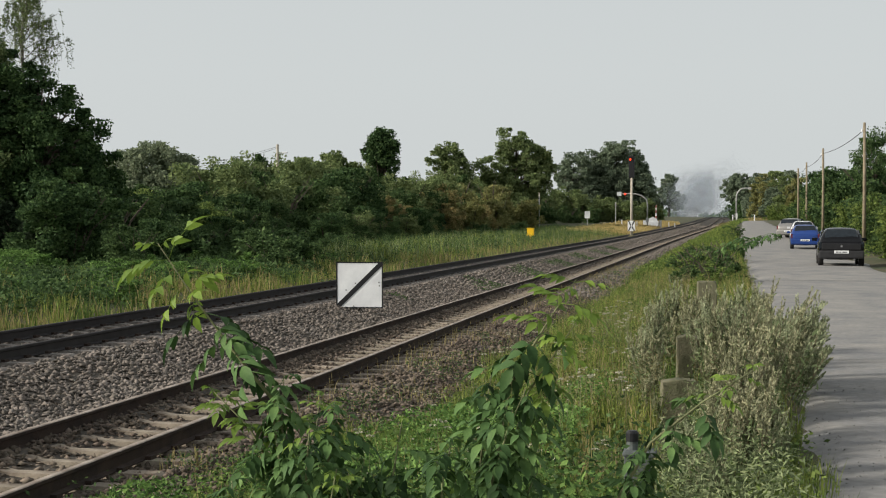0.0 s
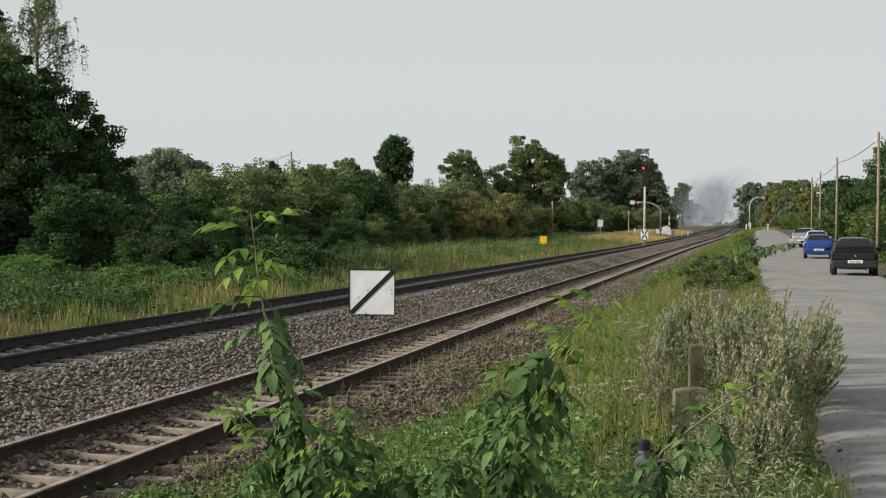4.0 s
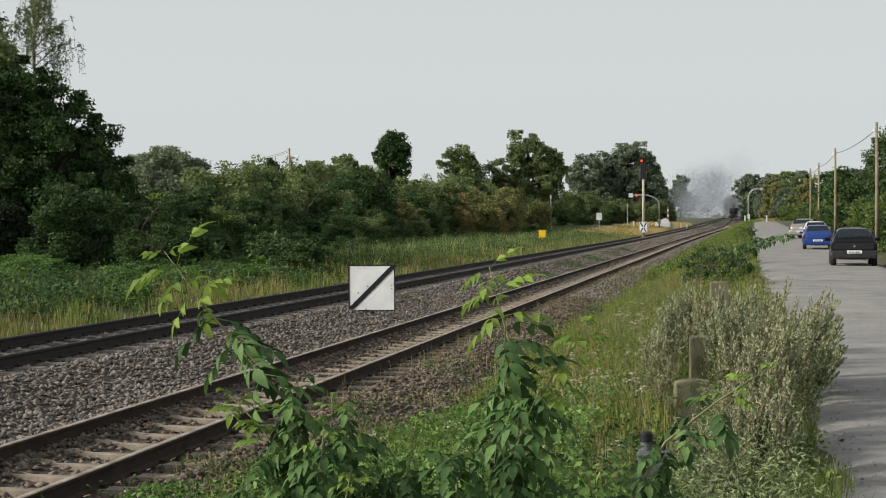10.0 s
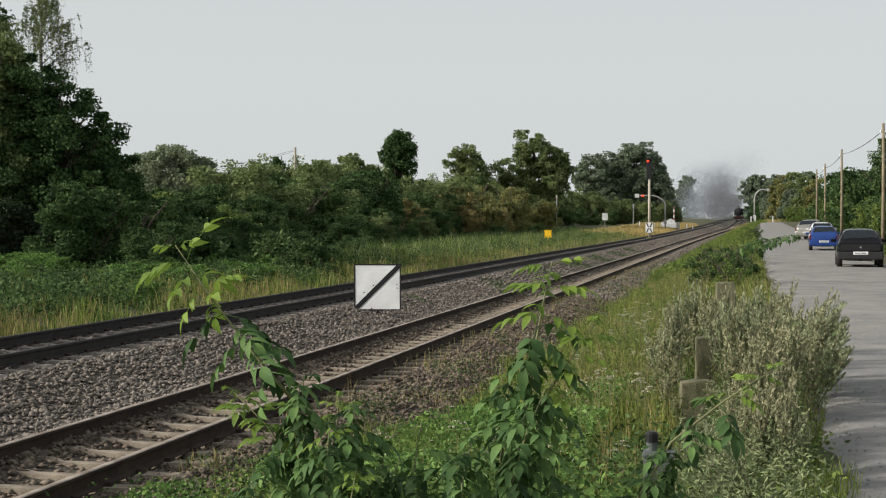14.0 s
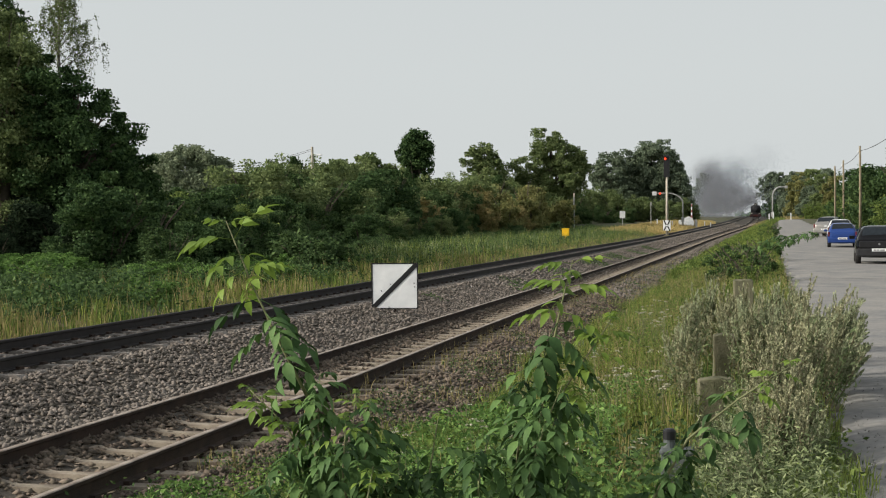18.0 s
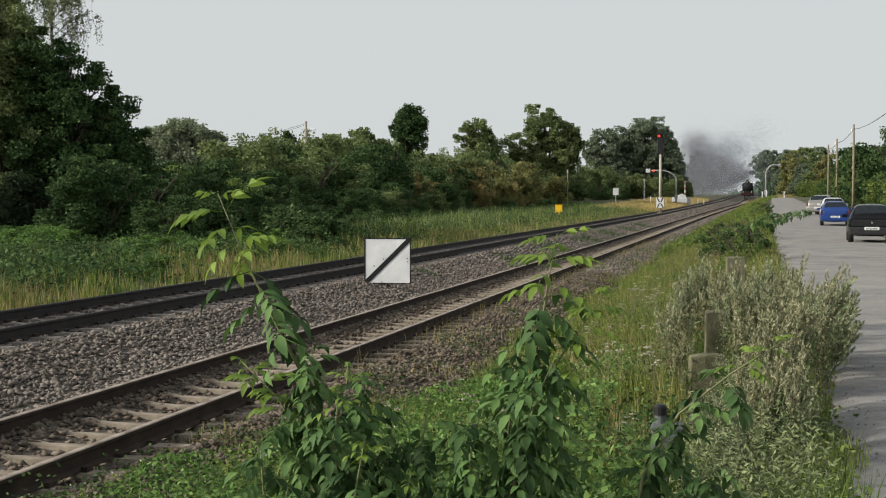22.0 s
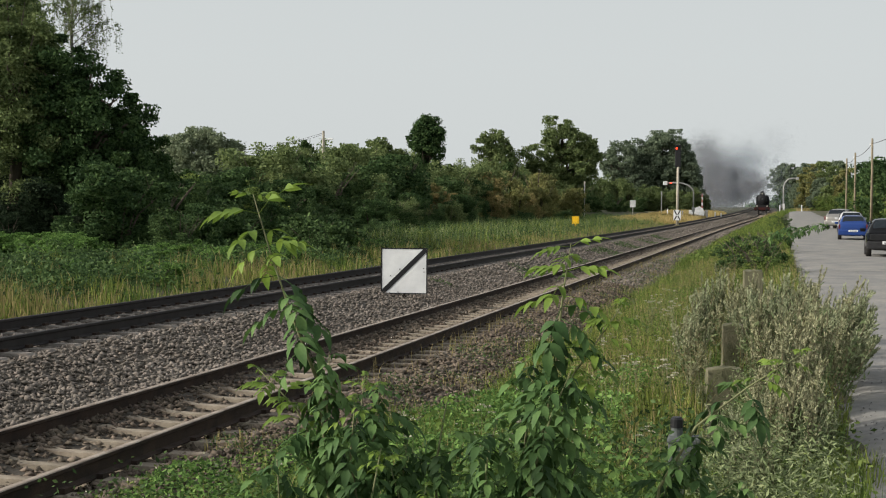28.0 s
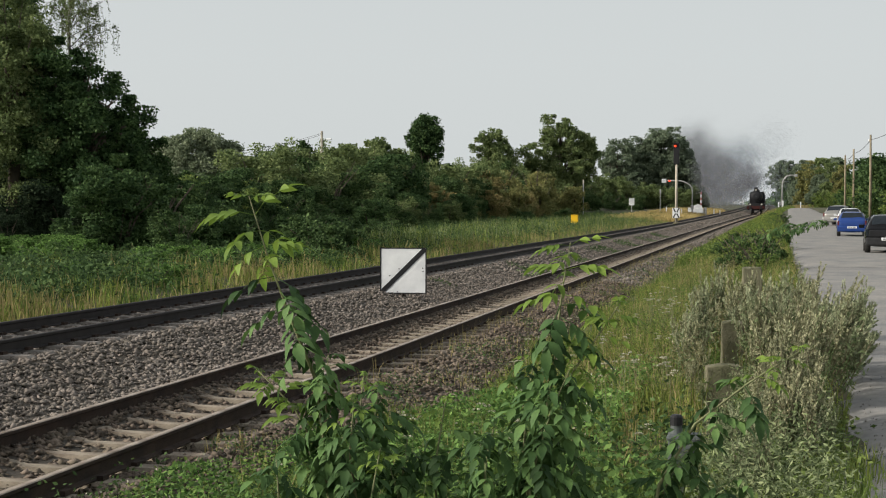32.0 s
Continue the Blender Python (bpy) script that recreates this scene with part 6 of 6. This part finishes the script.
def mugwort(seed, h, buds_mat, label, arch=0.1):
    """Erect stems whose long side branches rise steeply, leaves below, slender bud spikes above."""
    r = np.random.default_rng(seed)
    t = tagged(empty("mugwort_plant"), label, "herb", group="mugwort beside the road")
    bm = bmesh.new()
    leaves, buds, ways = [], [], []

    def spike(c, e, f0, n, fat):
        f = r.uniform(f0, 1.0, n)[:, None]
        buds.append(c + (e - c) * f + r.normal(0, fat, (n, 3)) * (1.15 - 0.75 * f))
        ways.append(np.repeat([(e - c) / np.linalg.norm(e - c)], n, 0))
    for q in range(4):
        hh = h * r.uniform(0.68, 1.0)
        bx, by = r.normal(0, arch) * hh, r.normal(0, arch) * hh
        ox, oy = r.normal(0, 0.05), r.normal(0, 0.05)
        at = lambda s: np.array([ox + bx * s * s, oy + by * s * s, hh * s])
        tube(bm, [Vector(at(s)) for s in (0, 0.25, 0.5, 0.75, 1.0)], [0.006, 0.0055, 0.005, 0.004, 0.002], 4)
        for k in range(6):
            s = 0.34 + 0.5 * k / 6
            c = at(s)
            a = r.uniform(0, 6.28)
            L = 0.42 * hh * (1.2 - s) * r.uniform(0.6, 1.1) + 0.05
            e = c + np.array([math.cos(a) * L * 0.27, math.sin(a) * L * 0.27, L * 0.96])
            tube(bm, [Vector(c), Vector((c * 0.5 + e * 0.5) + (math.cos(a) * 0.012, math.sin(a) * 0.012, -0.015)), Vector(e)], [0.0028, 0.0022, 0.0012], 3)
            spike(c, e, 0.3, int(170 * L) + 8, 0.0105)
            leaves.append(c + (e - c) * r.uniform(0, 0.5, (4, 1)) + r.normal(0, 0.025, (4, 3)))
        spike(at(0.66), at(1.02), 0.0, 70, 0.013)
        low = r.uniform(0.06, 0.66, 30)
        leaves.append(np.stack([at(s) for s in low]) + r.normal(0, 0.05, (30, 3)))
    tagged(part("stem", bm, "mug_stem", t), kind="stuff")
    V, Fq = leaf_quads(np.concatenate(leaves), 0.04, 0.2, r=r)
    tagged(part("leaves", mesh_np("leaves", V, Fq), "mug_leaf", t), kind="stuff")
    V, Fq = spike_quads(np.concatenate(buds), np.concatenate(ways), 0.017, 0.0058, r)
    tagged(part("bud_mass", mesh_np("bud_mass", V, Fq), buds_mat, t), kind="stuff")
    return t


MUG_PALE = [mugwort(60 + k, h, "mug_flower", "tall mugwort with cream-coloured flower spikes") for k, h in enumerate((1.05, 1.15, 0.95, 0.85, 1.1))]
MUG_GREY = [mugwort(70 + k, h, "mug_grey", "tall grey-green mugwort leaning over the road", 0.2) for k, h in enumerate((1.05, 1.2, 0.95))]
rm = random.Random(8)
for k in range(40):     # behind and beside the old posts
    y = 14.6 + 5.3 * rm.random()
    x = -1.0 + 1.5 * rm.random()
    if y < 16.6 and abs(x + 0.03 * y) < 0.2:
        x += 0.4
    plant(MUG_PALE[k % 5] if k % 3 else MUG_GREY[k % 2], x, y, rm.uniform(0.8, 1.08), turn=rm.uniform(-35, 35), tilt=rm.uniform(-5, 9))
for k in range(30):     # shorter ones in front
    y = 9.6 + 1.9 * rm.random()
    plant(MUG_PALE[k % 5], -0.16 + 0.46 * rm.random(), y, rm.uniform(0.5, 0.75), turn=rm.uniform(-35, 35), tilt=rm.uniform(-4, 10))
for k in range(22):     # in front, up to the leaning sapling
    y = 11.2 + 2.8 * rm.random()
    x = -0.17 + 0.47 * rm.random()
    plant(MUG_PALE[k % 5], x, y, rm.uniform(0.7, 0.98), turn=rm.uniform(-35, 35), tilt=rm.uniform(-2, 12))
for k in range(20):     # leaning out over the road
    y = 13.2 + 3.6 * rm.random()
    plant(MUG_GREY[k % 3] if k % 3 else MUG_PALE[k % 5], 0.24 + 0.4 * rm.random(), y, rm.uniform(0.75, 1.1), turn=rm.uniform(-25, 25), tilt=rm.uniform(12, 40))
for k in range(34):     # low growth at the foot
    y = 8.9 + 2.2 * rm.random()
    plant(MUG_GREY[2] if k % 3 else MUG_PALE[3], -0.3 + 0.66 * rm.random(), y, rm.uniform(0.36, 0.6), tilt=rm.uniform(0, 14))
for x, y, s in ((-0.72, 13.4, 0.6), (-0.8, 15.2, 0.9), (-0.95, 16.4, 0.9), (-0.68, 14.4, 0.65), (-0.3, 13.2, 0.45), (-0.62, 13.1, 0.4), (-0.5, 21.5, 0.95), (-0.1, 20.5, 0.95), (-0.3, 19.5, 0.9), (-0.75, 19.5, 0.8), (-1.05, 18.2, 0.7)):
    plant(MUG_PALE[2], x, y, s, tilt=5)


def umbel_herb(seed, h):
    r = np.random.default_rng(seed)
    t = tagged(empty("flowering_herb"), "thin herb with small white flower heads", "herb", group="white flowering herbs on the verge")
    bm = bmesh.new()
    C = []
    for k in range(4):
        e = Vector((r.normal(0, 0.1) * h, r.normal(0, 0.1) * h, h * r.uniform(0.75, 1.0)))
        tube(bm, [(0, 0, 0), e * 0.5 + Vector((0, 0, 0.05)), e], [0.003, 0.0025, 0.0015], 4)
        n = 16
        a, q = r.uniform(0, 6.28, n), np.sqrt(r.random(n)) * 0.034
        C.append(np.stack([e.x + np.cos(a) * q, e.y + np.sin(a) * q, e.z + 0.01 - q * q * 6], 1))
    tagged(part("stalk", bm, "sap_stem", t), kind="stuff")
    V, Fq = leaf_quads(np.concatenate(C), 0.008, 0.9, r=r)
    tagged(part("flower_mass", mesh_np("flower_heads", V, Fq), "umbel", t), kind="stuff")
    return t


UMB = [umbel_herb(80 + k, h) for k, h in enumerate((0.55, 0.7, 0.45))]
for k in range(56):
    y = 9.5 + 17 * rm.random() ** 1.2
    plant(UMB[k % 3], -0.85 - 2.2 * rm.random() ** 1.5, y, rm.uniform(0.8, 1.15))

# bramble clumps between track and road
B_BR = bush_proto("bramble_bush", 2.4, 1.3, "leaf_mid", "arching green bramble bush on the verge", 100, 46, 0.05, 0.1)
B_BL = bush_proto("bramble_bush", 2.4, 1.3, "leaf_light", "fresh green bramble bush on the verge", 90, 46, 0.05, 0.11)
for x, y, s in ((-1.7, 44, 0.95), (-0.7, 42, 0.9), (-1.2, 47, 1.1), (-0.5, 46, 1.0), (-1.9, 50, 1.1), (-0.8, 52, 1.15), (-0.35, 49, 0.8), (-1.4, 58, 1.1), (-0.6, 40, 0.7), (-0.2, 62, 1.0), (-1.2, 70, 1.0), (0.2, 84, 0.8), (0.0, 100, 0.9), (0.3, 118, 0.9)):
    plant(B_BR if rm.random() < 0.4 else B_BL, max(x + 0.25, -1.15), y, s * rm.uniform(0.75, 1.08), wide=rm.uniform(0.8, 1.05))


# arching bramble cane over the road edge
cane = tagged(empty("bramble_cane", pose(0.1, 42, 0.38)), "long arching bramble cane with hanging leaves", "bramble")
shoot("cane", [(-0.3, 0, 0.3), (0.2, 0, 1.0), (0.6, -0.2, 1.28), (1.0, -0.3, 1.42), (1.35, -0.4, 1.4)], 0.008, 8, cane, random.Random(17), 1.5, 0.0, 0.2)
shoot("cane", [(-0.6, 0.3, 0.3), (-0.2, 0.2, 1.1), (0.3, 0.2, 1.35), (0.75, 0.1, 1.22)], 0.008, 7, cane, random.Random(18), 1.4, 0.0, 0.2)


# low leafy carpet beside the rail
def carpet(n):
    y = 6.5 + 9 * rng.random(n) ** 1.3
    e = -5.5 + 0.22 * np.clip(y - 10.8, 0, 9) + 0.12 * np.sin(y * 3)
    x = e + (-1.2 - e) * rng.random(n)
    z = ground_z(x, y) + 0.1 + (0.24 + 0.1 * np.sin(x * 3 + y * 2)) * rng.random(n) * np.clip((x - e) * 1.5 + 0.4, 0.3, 1)
    z = np.maximum(z, bed_z(x, y) * (x < -3.7) + (x >= -3.7) * -9 + 0.02)
    return np.stack([x, y, z], 1)


V, Fq = leaf_quads(carpet(46000), 0.024, 0.6, flat=0.4)
tagged(part("ground_cover", mesh_np("ground_cover", V, Fq), "leaf_nettle"), "low leafy herbs creeping to the rail", "herbs", kind="stuff")
V, Fq = leaf_quads(carpet(420) + np.array([0, 0, 0.06]), 0.013, 0.9)
tagged(part("small_flowers", mesh_np("small_flowers", V, Fq), "umbel"), "tiny white flowers in the ground cover", "flowers", kind="stuff")


# ---- all that moves ----
SWAY_A = [(0, 39.3), (1, 21.8), (2, 25.2), (3, 29.4), (4, 11.4), (5.5, 20), (7, 28.5), (8, 45.5), (9, 42.5), (10, 42), (11, 25.4), (12, 26.4), (13, 23.1), (14, 40.1), (15.5, 33), (17, 30.7), (18, 27.1), (19, 24), (20, 28), (21, 26.5), (22, 27.5), (23, 28), (24, 25.8), (25.3, 22), (27, 19.7), (28, 21.9), (29, 22.3), (30, 22), (31, 23), (32, 22.5)]
SWAY_B = [(0, -29.1), (1, -21.7), (2, -21.6), (3, 2.5), (4, -38), (5.5, -32), (7, -26.6), (8, -0.1), (9, -5.8), (10, 18.7), (11, -0.6), (12, -16), (13, -19.6), (14, -7.7), (15.5, -5), (17, -2.2), (18, -10), (19, -9.8), (20, -4.8), (21, -4.8), (22, -6.1), (23, -7.8), (24, -7), (25.3, -7), (27, -2), (28, -4), (29, -7.5), (30, -4.9), (31, -4), (32, -4.8)]


def motions():
    walk(loco, [(t, loco_pose(loco_at(t))) for t in range(0, 33, 2)])
    walk(sway_a, [(t, pose(*JOINT_A, 0, -a, 0)) for t, a in SWAY_A])
    walk(sway_b, [(t, pose(*JOINT_B, 0, -a, 0)) for t, a in SWAY_B])
    for p in puffs:
        walk(p[0], [(t, puff_pose(p, t)) for t in (0, 4, 8, 12, 16, 20, 24, 28, 32)])


motions()
